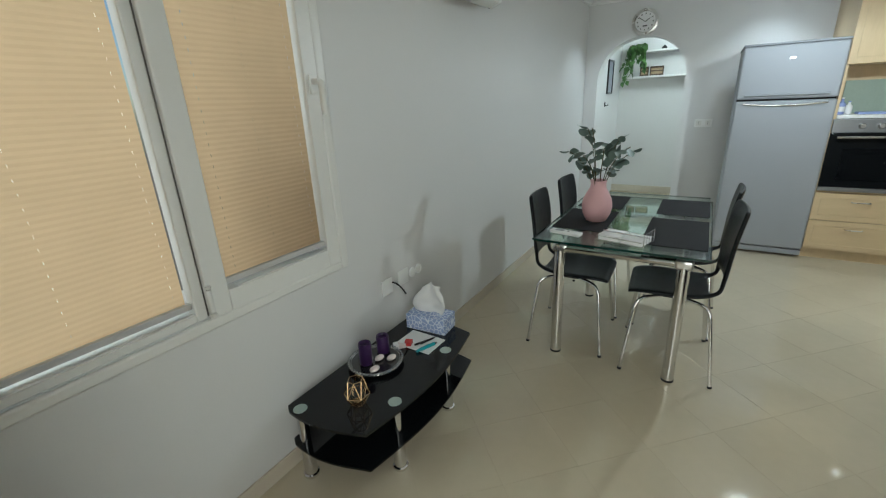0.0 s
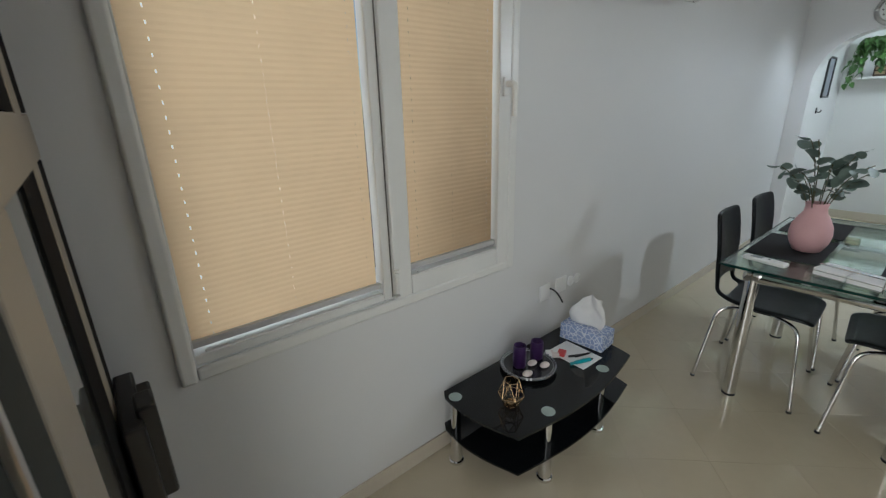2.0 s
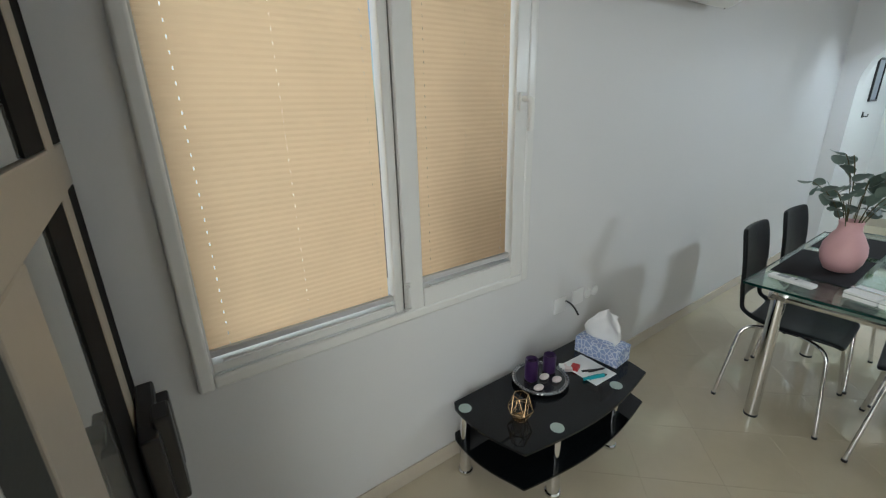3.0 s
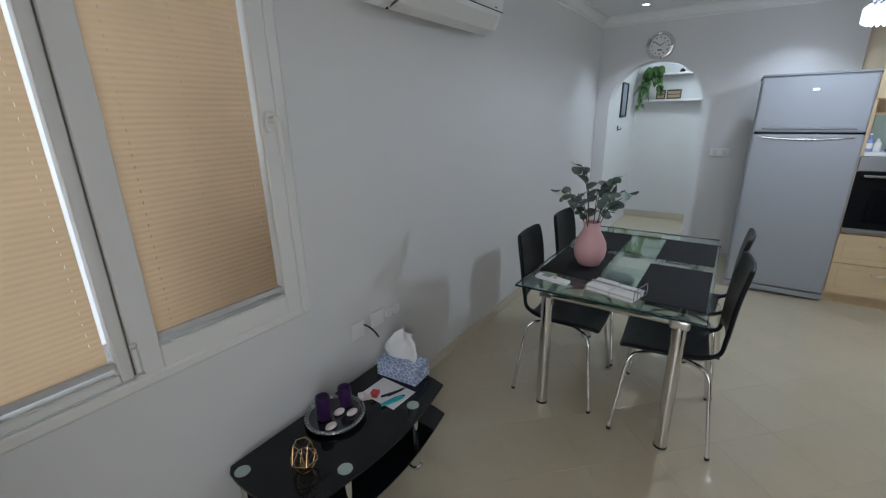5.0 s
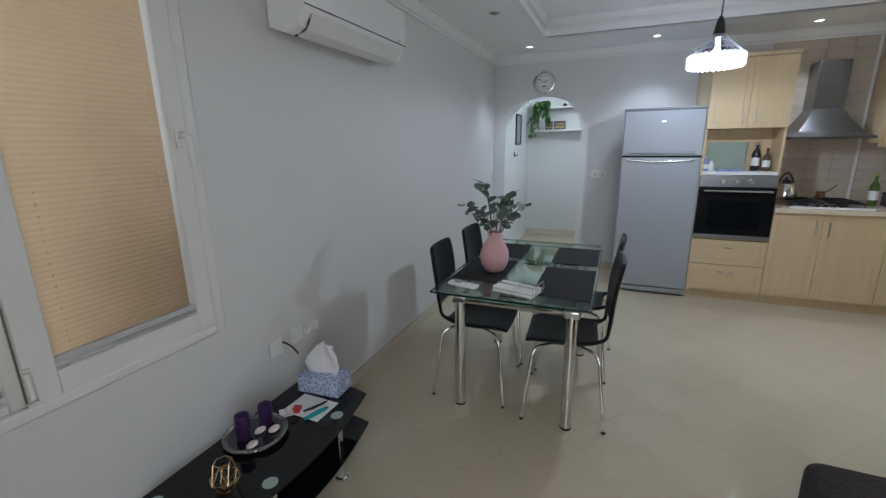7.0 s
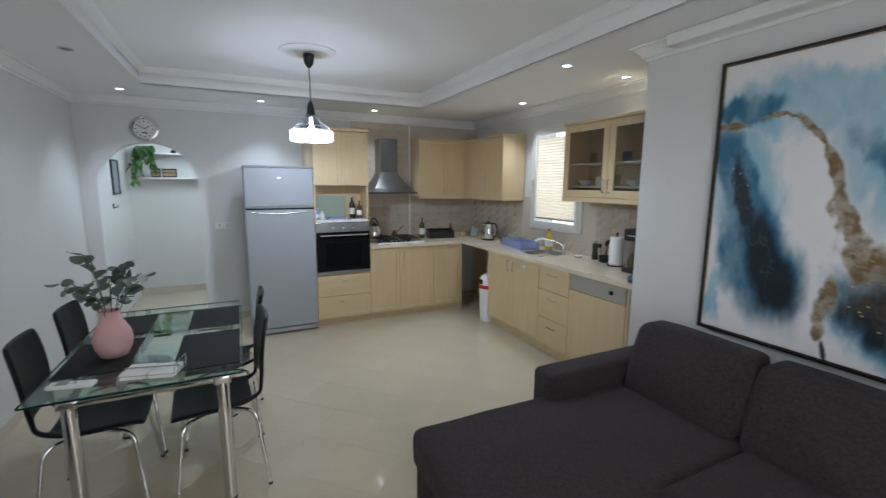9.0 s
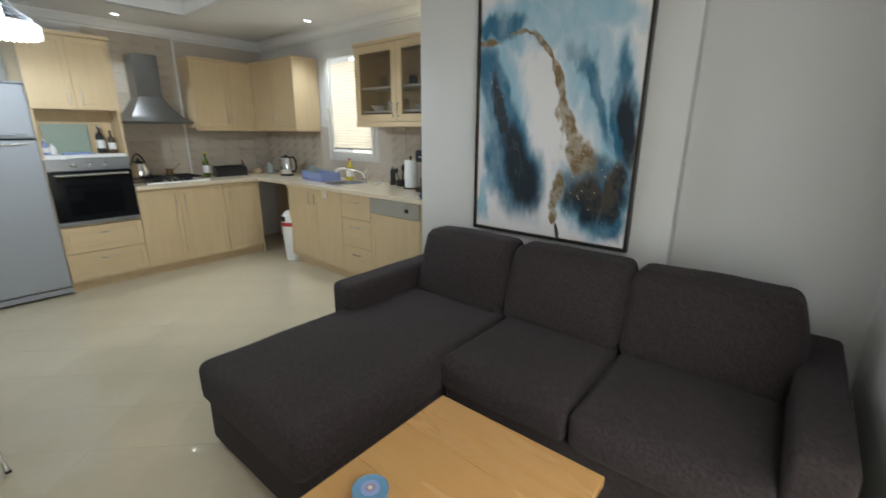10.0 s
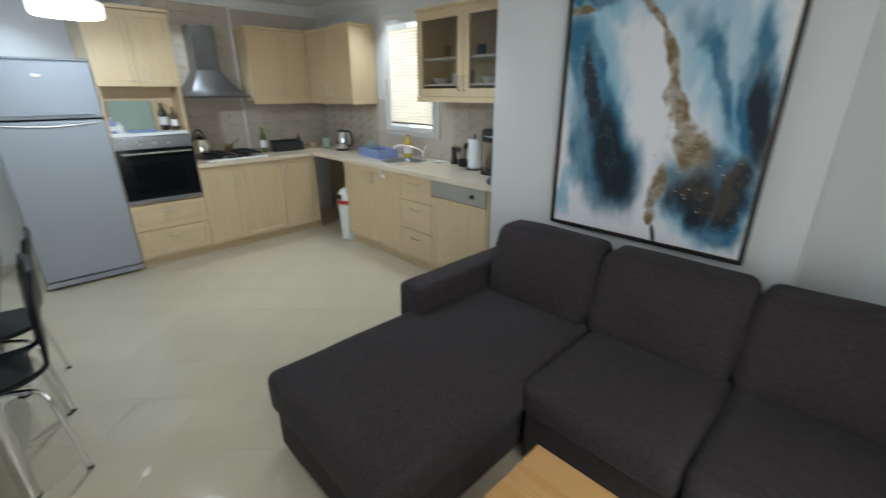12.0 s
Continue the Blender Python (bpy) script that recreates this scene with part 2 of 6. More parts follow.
def arc_pts(p, c, q, n=8):
    """A smooth bend from p to q, drawn towards c."""
    p, c, q = Vector(p), Vector(c), Vector(q)
    return [(1 - t) ** 2 * p + 2 * t * (1 - t) * c + t * t * q for t in (k / n for k in range(n + 1))]


def mesh_of(name, bm, mat, smooth=True):
    me = bpy.data.meshes.new(name)
    bmesh.ops.recalc_face_normals(bm, faces=bm.faces)
    flat = bm.faces.layers.int.get("flat")
    rounded = [f[flat] != 2 for f in bm.faces] if flat else []
    bm.to_mesh(me)
    bm.free()
    me.materials.append(mat)
    if smooth:
        me.shade_smooth()
        me.set_sharp_from_angle(angle=radians(38))
        if rounded:
            me.polygons.foreach_set("use_smooth", rounded)
    return me


def part(name, bm, mat, parent, label="", smooth=True):
    ob = new(name, mesh_of(name, bm, mat, smooth))
    ob.parent = parent
    return tagged(ob, label)


def thing(name, at, label, category, group="", rz=0):
    ob = new(name)
    ob.matrix_world = pose(*at, 0, 0, rz)
    ob.empty_display_size = 0.1
    return tagged(ob, label, category, group)


def solid(name, bm, mat, label, category, group="", kind=""):
    return tagged(new(name, mesh_of(name, bm, mat)), label, category, group, kind)


def structure(name, bm, mat, label="", category=""):
    return tagged(new(name, mesh_of(name, bm, mat)), label, category, "", "structure")


# ---- the room ----
FAR, KX, PX, END, TOP = 5.50, 4.60, 3.86, -0.46, 2.48

# window wall, pierced by the window
WY0, WY1, WZ0, WZ1 = 0.06, 1.32, 0.80, 2.10
w = bmesh.new()
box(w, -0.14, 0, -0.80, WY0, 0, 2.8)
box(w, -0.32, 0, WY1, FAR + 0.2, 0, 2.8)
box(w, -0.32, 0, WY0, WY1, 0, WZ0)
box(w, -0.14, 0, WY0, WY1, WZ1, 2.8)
structure("backdrop", one(-0.92, -0.90, -1.6, 1.00, 0.50, 4.3), DAYLIGHT, "bright hazy daylight outside the window", "backdrop")
# unseen blocks added outside, to darken the right blind towards its bottom
SHADEBLOCK = material("dark_blocker", (0.16, 0.145, 0.13), 0.85, var=0.15, scale=5, grain=60, bump=0.2)
structure("shade_pier", one(-0.89, -0.325, 1.36, 1.60, 0.0, 3.2), SHADEBLOCK, "unseen dark pier added to shade the right blind", "wall")
structure("shade_parapet", one(-0.52, -0.325, 0.85, 1.355, 0.0, 1.30), SHADEBLOCK, "unseen low block added to shade the right blind's foot", "wall")
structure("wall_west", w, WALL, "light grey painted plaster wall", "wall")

# far wall with the arched passage
AX0, AX1, ASPR, ATOP = 0.14, 1.04, 1.60, 2.03
w = bmesh.new()
box(w, 0, AX0, FAR, FAR + 0.2, 0, 2.8)
box(w, AX1, KX + 0.2, FAR, FAR + 0.2, 0, 2.8)
cx, hw = (AX0 + AX1) / 2, (AX1 - AX0) / 2
n_arc = 28
crown = [(cx - hw * math.cos(math.pi * k / n_arc), ASPR + (ATOP - ASPR) * math.sin(math.pi * k / n_arc)) for k in range(n_arc + 1)]
for (xa, za), (xb, zb) in zip(crown, crown[1:]):
    f = [w.verts.new(p) for p in ((xa, FAR, za), (xb, FAR, zb), (xb, FAR, 2.8), (xa, FAR, 2.8))]
    g = [w.verts.new((v.co.x, FAR + 0.2, v.co.z)) for v in f]
    w.faces.new(f), w.faces.new(g[::-1])
    w.faces.new((f[0], g[0], g[1], f[1]))
structure("wall_north", w, WALL, "light grey wall with a round-topped passage", "wall")

# kitchen wall with its window, the painting wall and the return between them
KY0, KY1, KZ0, KZ1 = 3.30, 4.08, 1.14, 2.22
w = bmesh.new()
box(w, KX, KX + 0.3, 2.0, KY0, 0, 2.8)
box(w, KX, KX + 0.3, KY1, FAR + 0.2, 0, 2.8)
box(w, KX, KX + 0.3, KY0, KY1, 0, KZ0)
box(w, KX, KX + 0.3, KY0, KY1, KZ1, 2.8)
structure("wall_east", w, WALL, "light grey kitchen wall", "wall")
w = bmesh.new()
box(w, PX, KX + 0.3, 0.32, 2.0, 0, 2.8)
box(w, PX + 0.10, KX + 0.3, -0.80, 0.32, 0, 2.8)
structure("wall_painting", w, WALL, "light grey wall with a shallow step behind the sofa", "wall")

# end wall with the balcony door, and the near partition with the glazed door
DX0, DX1, DZ1 = 1.25, 2.912, 2.20
w = bmesh.new()
box(w, DX1 + 0.012, PX + 0.10, END - 0.34, END, 0, 2.8)
box(w, 0.95, DX0, END - 0.34, END, 0, 2.8)
box(w, DX0, DX1 + 0.012, END - 0.34, END, DZ1 + 0.06, 2.8)
box(w, 0.0, 0.95, END - 0.34, -0.16, 2.15, 2.8)
box(w, 0.95, 0.97, END, -0.16, 0, 2.8)
structure("wall_south", w, WALL, "light grey end wall with a balcony door", "wall")

# hall behind the arch
structure("wall_hall_west", one(-0.12, 0.10, FAR + 0.2, 7.2, 0, 2.8), WALL, "pale hall wall behind the arch", "wall")
structure("wall_hall_north", one(-0.12, 2.2, 7.2, 7.35, 0, 2.8), WALL, "pale hall wall behind the arch", "wall")
structure("wall_hall_east", one(2.2, 2.35, FAR + 0.2, 7.35, 0, 2.8), WALL, "pale hall wall behind the arch", "wall")

structure("floor", one(-0.3, KX + 0.3, -0.80, 7.35, -0.10, -0.0008), GROUT, "polished beige tiled floor", "floor")

# tray ceiling: a lower border with a raised middle
TX0, TX1, TY0, TY1 = 0.72, 3.42, 0.55, 4.68
c = bmesh.new()
box(c, -0.3, TX0, -0.80, FAR + 0.2, TOP, 2.8)
box(c, TX1, KX + 0.3, -0.80, FAR + 0.2, TOP, 2.8)
box(c, TX0, TX1, -0.80, TY0, TOP, 2.8)
box(c, TX0, TX1, TY1, FAR + 0.2, TOP, 2.8)
box(c, TX0, TX1, TY0, TY1, TOP + 0.14, 2.8)
structure("ceiling", c, CEIL, "white plaster tray ceiling", "ceiling")
structure("ceiling_hall", one(-0.12, 2.35, FAR + 0.2, 7.35, 2.5, 2.8), CEIL, "white hall ceiling", "ceiling")


def moulding(name, path, profile, closed=False):
    """Sweep a profile of (out, up) along a level path of (x, y, z), on its left-hand side."""
    bm = bmesh.new()
    n = len(path)
    rings = []
    for i in range(n):
        p = Vector(path[i])
        a = Vector(path[i - 1]) if (i or closed) else None
        b = Vector(path[(i + 1) % n]) if (i < n - 1 or closed) else None
        d1 = (p - a).normalized() if a else (b - p).normalized()
        d2 = (b - p).normalized() if b else d1
        n1, n2 = Vector((-d1.y, d1.x, 0)), Vector((-d2.y, d2.x, 0))
        m = (n1 + n2)
        m = m / max(0.2, m.dot(n1))
        rings.append([bm.verts.new(p + m * o + Vector((0, 0, u))) for o, u in profile])
    for i in range(n if closed else n - 1):
        a, b = rings[i], rings[(i + 1) % n]
        for k in range(len(profile) - 1):
            bm.faces.new((a[k], a[k + 1], b[k + 1], b[k]))
    return structure(name, bm, PLASTER, "white plaster cornice moulding", "cornice")


CORNICE = [(0.0, -0.09), (0.012, -0.09), (0.014, -0.075), (0.03, -0.066), (0.036, -0.05), (0.06, -0.025), (0.068, -0.012), (0.085, -0.01), (0.087, 0.0)]
moulding("cornice", [(PX, 0.34, TOP), (PX, 2.0, TOP), (KX, 2.0, TOP), (KX, FAR, TOP), (0, FAR, TOP), (0, END, TOP)], CORNICE)
TRAY = [(0.0, -0.012), (-0.05, -0.012), (-0.055, 0.0), (-0.055, 0.02), (-0.02, 0.035), (0.0, 0.06), (0.0, 0.09), (0.035, 0.11), (0.05, 0.14)]
moulding("tray_moulding", [(TX0, TY0, TOP), (TX1, TY0, TOP), (TX1, TY1, TOP), (TX0, TY1, TOP)], TRAY, closed=True)
# the lower beam over the painting
structure("pelmet_beam", one(PX - 0.12, PX, 0.32, 1.80, TOP - 0.07, TOP - 0.002, bevel=0.012), PLASTER, "white plaster beam over the painting", "beam")

# ---- windows and doors ----


def pleated(name, y0, y1, z0, z1, mat, parent, cords=(), pitch=0.0170, deep=0.0007, axis="x", at=0.0, label=""):
    """A pleated blind: a folded sheet with punched cord holes. It hangs in the plane axis = at and spans y0..y1 along the other level axis."""
    bm = bmesh.new()
    cols = [y0]
    for c in cords:
        cols += [c[0] - c[1], c[0] + c[1]]
    cols.append(y1)
    n = int((z1 - z0) / (pitch / 2))
    rows = []
    for k in range(n + 1):
        d = at + (deep if k % 2 else -deep)
        z = z1 - (z1 - z0) * k / n
        rows.append([bm.verts.new((d, c, z) if axis == "x" else (c, d, z)) for c in cols])
    for k in range(n):
        for c in range(len(cols) - 1):
            if c % 2 == 1 and k % 4 < 1:
                continue
            bm.faces.new((rows[k][c], rows[k][c + 1], rows[k + 1][c + 1], rows[k + 1][c]))
    return part(name, bm, mat, parent, label, smooth=False)


def frame_bm(y0, y1, z0, z1, wide, x0, x1, bevel=0.004, axis="x"):
    """Four mitred-looking bars round an opening."""
    bm = bmesh.new()

    def bar(a0, a1, b0, b1):
        if axis == "x":
            box(bm, x0, x1, a0, a1, b0, b1, bevel)
        else:
            box(bm, a0, a1, x0, x1, b0, b1, bevel)
    bar(y0, y0 + wide, z0, z1), bar(y1 - wide, y1, z0, z1)
    bar(y0 + wide, y1 - wide, z0, z0 + wide), bar(y0 + wide, y1 - wide, z1 - wide, z1)
    return bm


def living_window():
    w = tagged(new("window_1"), "white pvc window with two tan pleated blinds", "window", "", "structure")
    tb = bmesh.new()
    for y0, y1, z0, z1, deep in ((0.012, 0.054, 0.757, 2.15, 0.020), (1.302, 1.346, 0.757, 2.15, 0.012), (0.054, 1.302, 0.757, 0.797, 0.016), (0.054, 1.302, 2.10, 2.15, 0.016)):
        box(tb, -0.002, deep, y0, y1, z0, z1, 0.009, 3)
    part("window_trim", tb, PVC, w, "rounded cream plaster surround")
    part("window_frame", frame_bm(0.048, 1.312, 0.790, 2.10, 0.012, -0.12, -0.004), PVC, w)
    part("seal", one(-0.060, -0.0045, 0.6991, 0.7024, 0.80, 2.09), DARKSEAL, w, "dark seal between the sashes")
    for name, a, b, face, lo, hi, low, cords, gaps in (("fixed_sash", 0.050, 0.699, -0.004, 0.058, 0.664, 0.038, ((0.10, 0.0011), (0.5, 0.0003), (0.93, 0.0003)), (0.003, 0.013)),
                                                       ("opening_sash", 0.7025, 1.300, 0.012, 0.777, 1.234, -0.006, ((0.12, 0.0008), (0.5, 0.0003), (0.91, 0.0008)), (0.007, 0.012))):
        sb = bmesh.new()
        for y0, y1, z0, z1 in ((a, lo, 0.792, 2.098), (hi, b, 0.792, 2.098), (lo, hi, 0.792, 0.864 - low), (lo, hi, 2.03, 2.098)):
            box(sb, face - 0.048, face, y0, y1, z0, z1, 0.005, 3)
        s = part(name, sb, PVC, w)
        part("pane", one(-0.096, -0.091, lo - 0.01, hi + 0.01, 0.85, 2.04), GLASS, s).visible_shadow = False
        part("bottom_rail", one(face - 0.040, face - 0.014, lo + 0.001, hi - 0.001, 0.880 - low, 0.901 - low, bevel=0.003), DULLCREAM, s, "grey aluminium blind rail")
        # added strip, gives the bright line of daylight between rail and sash
        part("daylit_gap_strip", one(face - 0.012, face + 0.006, lo + 0.03, hi - 0.012, 0.8665 - low, 0.8735 - low, bevel=0.002), LIGHTSTRIP, s, "white strip standing in for the daylit gap under the blind")
        span = hi - lo
        pleated("blind", lo + gaps[0], hi - gaps[1], 0.899 - low, 2.03, BLIND, s, [(lo + span * q, w_) for q, w_ in cords], at=face - 0.028, label="tan pleated fabric blind let down")
    for z in (0.86, 1.98):
        h = bmesh.new()
        cyl(h, (0.019, 0.706, z - 0.040), (0.019, 0.706, z + 0.040), 0.008)
        cyl(h, (0.019, 0.706, z - 0.052), (0.019, 0.706, z - 0.046), 0.010)
        cyl(h, (0.019, 0.706, z + 0.046), (0.019, 0.706, z + 0.052), 0.010)
        box(h, 0.0, 0.018, 0.694, 0.722, z - 0.062, z - 0.053, 0.002)
        part("hinge", h, PVC, w)
    h = bmesh.new()
    box(h, 0.012, 0.024, 1.248, 1.278, 1.49, 1.56, 0.004)
    cyl(h, (0.02, 1.263, 1.535), (0.056, 1.263, 1.535), 0.011)
    tube(h, [(0.052, 1.263, 1.535), (0.060, 1.268, 1.530), (0.062, 1.269, 1.50), (0.061, 1.269, 1.415)], 0.012)
    part("handle", h, PVC, w, "white window handle turned down")
    return w


living_window()


structure("backdrop", one(KX + 0.42, KX + 0.44, 2.9, 4.5, 0.7, 2.8), DAYLIGHT, "bright hazy daylight outside the kitchen window", "backdrop")


def kitchen_window():
    w = tagged(new("window_2"), "white pvc kitchen window with a cream pleated blind", "window", "", "structure")
    x = KX
    part("window_frame", frame_bm(KY0 - 0.03, KY1 + 0.03, KZ0 - 0.04, KZ1 + 0.03, 0.045, x - 0.025, x + 0.05, 0.005), PVC, w)
    s = part("sash", frame_bm(KY0 + 0.012, KY1 - 0.012, KZ0 + 0.004, KZ1 - 0.012, 0.048, x - 0.038, x + 0.03, 0.005), PVC, w)
    part("pane", one(x + 0.045, x + 0.05, KY0 + 0.06, KY1 - 0.06, KZ0 + 0.05, KZ1 - 0.06), GLASS, s).visible_shadow = False
    part("bottom_rail", one(x - 0.02, x + 0.004, KY0 + 0.062, KY1 - 0.062, KZ0 + 0.078, KZ0 + 0.096, bevel=0.003), NICKEL, s)
    pleated("blind", KY0 + 0.064, KY1 - 0.064, KZ0 + 0.094, KZ1 - 0.10, BLINDLIGHT, s, [(KY0 + 0.2, 0.0015), (KY1 - 0.2, 0.0015)], at=x - 0.010, pitch=0.030, deep=0.0040, label="cream pleated fabric blind let down")
    h = bmesh.new()
    box(h, x - 0.05, x - 0.036, KY1 - 0.062, KY1 - 0.034, 1.62, 1.69, 0.003)
    tube(h, [(x - 0.05, KY1 - 0.048, 1.66), (x - 0.075, KY1 - 0.048, 1.655), (x - 0.08, KY1 - 0.048, 1.62), (x - 0.08, KY1 - 0.048, 1.54)], 0.009)
    part("handle", h, PVC, w)


kitchen_window()


def balcony_door():
    w = tagged(new("door_1"), "white pvc balcony door with cream pleated blinds", "door", "", "structure")
    y = END - 0.10
    b = bmesh.new()
    box(b, DX1, DX1 + 0.0115, END - 0.20, END + 0.004, 0.0, DZ1 + 0.06, 0.003)
    part("casing", b, PVC, w, "white door reveal")
    part("fixed_frame", frame_bm(DX0, DX1, 0.0, DZ1, 0.03, y - 0.07, y - 0.012, 0.004, axis="y"), PVC, w)
    pleated("blind", 2.770, DX1 - 0.010, 0.03, DZ1 - 0.05, BLINDLIGHT, w, (), at=y - 0.004, axis="y", pitch=0.014, deep=0.0035, label="cream pleated fabric blind let down")
    leaf = part("door_leaf", frame_bm(DX0 + 0.03, 2.750, 0.03, DZ1 - 0.03, 0.045, y - 0.03, y + 0.014, 0.005, axis="y"), PVC, w, "white door leaf")
    part("gasket", one(2.740, 2.764, y + 0.0145, y + 0.022, 0.03, DZ1 - 0.03), GREYRUBBER, leaf, "grey rubber edge")
    part("rail", one(DX0 + 0.075, 2.705, y - 0.02, y + 0.012, 0.80, 0.86, bevel=0.004), PVC, leaf)
    part("gasket", one(DX0 + 0.075, 2.705, y - 0.01, y + 0.015, 0.862, 0.876), GREYRUBBER, leaf, "grey rubber edge")
    pleated("blind", DX0 + 0.08, 2.70, 0.88, DZ1 - 0.08, DOORCLOTH, leaf, (), at=y - 0.016, axis="y", pitch=0.018, deep=0.003)
    pleated("blind", DX0 + 0.08, 2.70, 0.08, 0.80, DOORCLOTH, leaf, (), at=y - 0.016, axis="y", pitch=0.018, deep=0.003)
    part("threshold", one(DX0, DX1, END - 0.2, END + 0.0, 0.0, 0.018, bevel=0.004), NICKEL, w, "metal door track")
    part("skirting", one(DX1 + 0.002, DX1 + 0.062, END + 0.001, END + 0.012, 0, 0.075, bevel=0.003), BASE, w)


balcony_door()


def side_door():
    """The glazed door close beside the window, seen along its face."""
    w = tagged(new("door_2"), "cream aluminium glazed door with black seals", "door", "", "structure")
    y = -0.136
    part("fixed_frame", frame_bm(0.004, 0.95, 0.0, 2.15, 0.03, y - 0.09, y - 0.03, 0.003, axis="y"), PVC, w)
    part("seal", one(0.012, 0.155, y - 0.028, y + 0.016, 0.03, 1.372), RUBBER, w, "black rubber door seal")
    part("seal", one(0.012, 0.155, y - 0.028, y + 0.016, 1.462, 2.12), RUBBER, w, "black rubber door seal")
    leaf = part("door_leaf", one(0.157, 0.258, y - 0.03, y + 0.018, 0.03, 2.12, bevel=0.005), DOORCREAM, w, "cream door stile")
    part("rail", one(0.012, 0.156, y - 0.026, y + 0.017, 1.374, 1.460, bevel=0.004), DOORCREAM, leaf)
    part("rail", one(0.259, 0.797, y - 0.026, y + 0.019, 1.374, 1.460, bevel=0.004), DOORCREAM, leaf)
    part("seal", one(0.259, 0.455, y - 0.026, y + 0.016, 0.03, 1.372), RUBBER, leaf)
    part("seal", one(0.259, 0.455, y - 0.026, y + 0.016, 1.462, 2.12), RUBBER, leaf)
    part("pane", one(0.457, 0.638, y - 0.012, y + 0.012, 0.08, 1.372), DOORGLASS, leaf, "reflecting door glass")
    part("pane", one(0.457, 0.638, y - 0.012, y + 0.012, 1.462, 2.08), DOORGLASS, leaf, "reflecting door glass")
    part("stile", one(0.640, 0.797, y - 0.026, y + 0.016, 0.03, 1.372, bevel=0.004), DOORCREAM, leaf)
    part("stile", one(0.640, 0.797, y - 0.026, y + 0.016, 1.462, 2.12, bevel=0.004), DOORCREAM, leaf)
    part("screen_frame", one(0.799, 0.945, y - 0.03, y + 0.014, 0.03, 2.12, bevel=0.003), GREYPANEL, w, "dark grey insect screen frame")
    part("bead", one(0.908, 0.918, y + 0.012, y + 0.020, 0.03, 2.12, bevel=0.002), NICKEL, w, "thin bright metal bead")
    l = bmesh.new()
    box(l, 0.10, 0.34, y + 0.0225, y + 0.060, 0.66, 0.90, 0.006)
    box(l, 0.13, 0.20, y + 0.05, y + 0.085, 0.70, 0.88, 0.006)
    box(l, 0.24, 0.31, y + 0.05, y + 0.085, 0.70, 0.92, 0.006)
    part("lock", l, BLACK, leaf, "black plastic door lock")


DOORGLASS = material("door_glass", (0.30, 0.31, 0.28), 0.03, var=0.1, bump=0.0, coat=1.0)
side_door()

# ---- seating ----


def slab(poly, z0, z1, bevel=0.0, seg=2):
    bm = bmesh.new()
    lo, hi = [bm.verts.new((x, y, z0)) for x, y in poly], [bm.verts.new((x, y, z1)) for x, y in poly]
    n = len(poly)
    bm.faces.new(lo[::-1]), bm.faces.new(hi)
    for k in range(n):
        bm.faces.new((lo[k], lo[(k + 1) % n], hi[(k + 1) % n], hi[k]))
    if bevel:
        bmesh.ops.bevel(bm, geom=[e for e in bm.edges if all(v.co.z == z0 for v in e.verts) or all(v.co.z == z1 for v in e.verts)], offset=bevel, segments=seg, profile=0.5, affect="EDGES")
    return bm


def cushion(x0, x1, y0, y1, z0, z1, rnd=0.05, puff=0.03, tilt=0.0, seed=0, cuts=20):
    """A stuffed block: rounded edges, swollen faces and slight creases; tilt leans its top back along +x."""
    bm = bmesh.new()
    bmesh.ops.create_cube(bm, size=2)
    bmesh.ops.subdivide_edges(bm, edges=bm.edges[:], cuts=cuts, use_grid_fill=True)
    h = Vector(((x1 - x0) / 2, (y1 - y0) / 2, (z1 - z0) / 2))
    c = Vector(((x1 + x0) / 2, (y1 + y0) / 2, (z1 + z0) / 2))
    for v in bm.verts:
        u = Vector([math.sin(math.pi / 2 * t) for t in v.co])
        p = Vector((u.x * h.x, u.y * h.y, u.z * h.z))
        q = Vector([max(-a + rnd, min(a - rnd, b)) for a, b in zip(h, p)])
        d = p - q
        p = q + d.normalized() * rnd if d.length > 1e-6 else p
        flat = [abs(t) > 0.9999 for t in v.co]
        bulge = puff * 1.3 * math.prod(1 if f else (1 - t * t) ** 2 for f, t in zip(flat, u))
        p += Vector([math.copysign(bulge * (0.35 if k == 2 and tilt else 1), t) if f and sum(flat) == 1 else 0 for k, (f, t) in enumerate(zip(flat, u))])
        p += 0.0045 * noise.noise_vector(Vector((p.x, p.y, p.z)) * 4.5 + Vector((seed * 7.3, 0, 0)))
        p.x += tilt * (u.z + 1) / 2
        v.co = p + c
    return bm


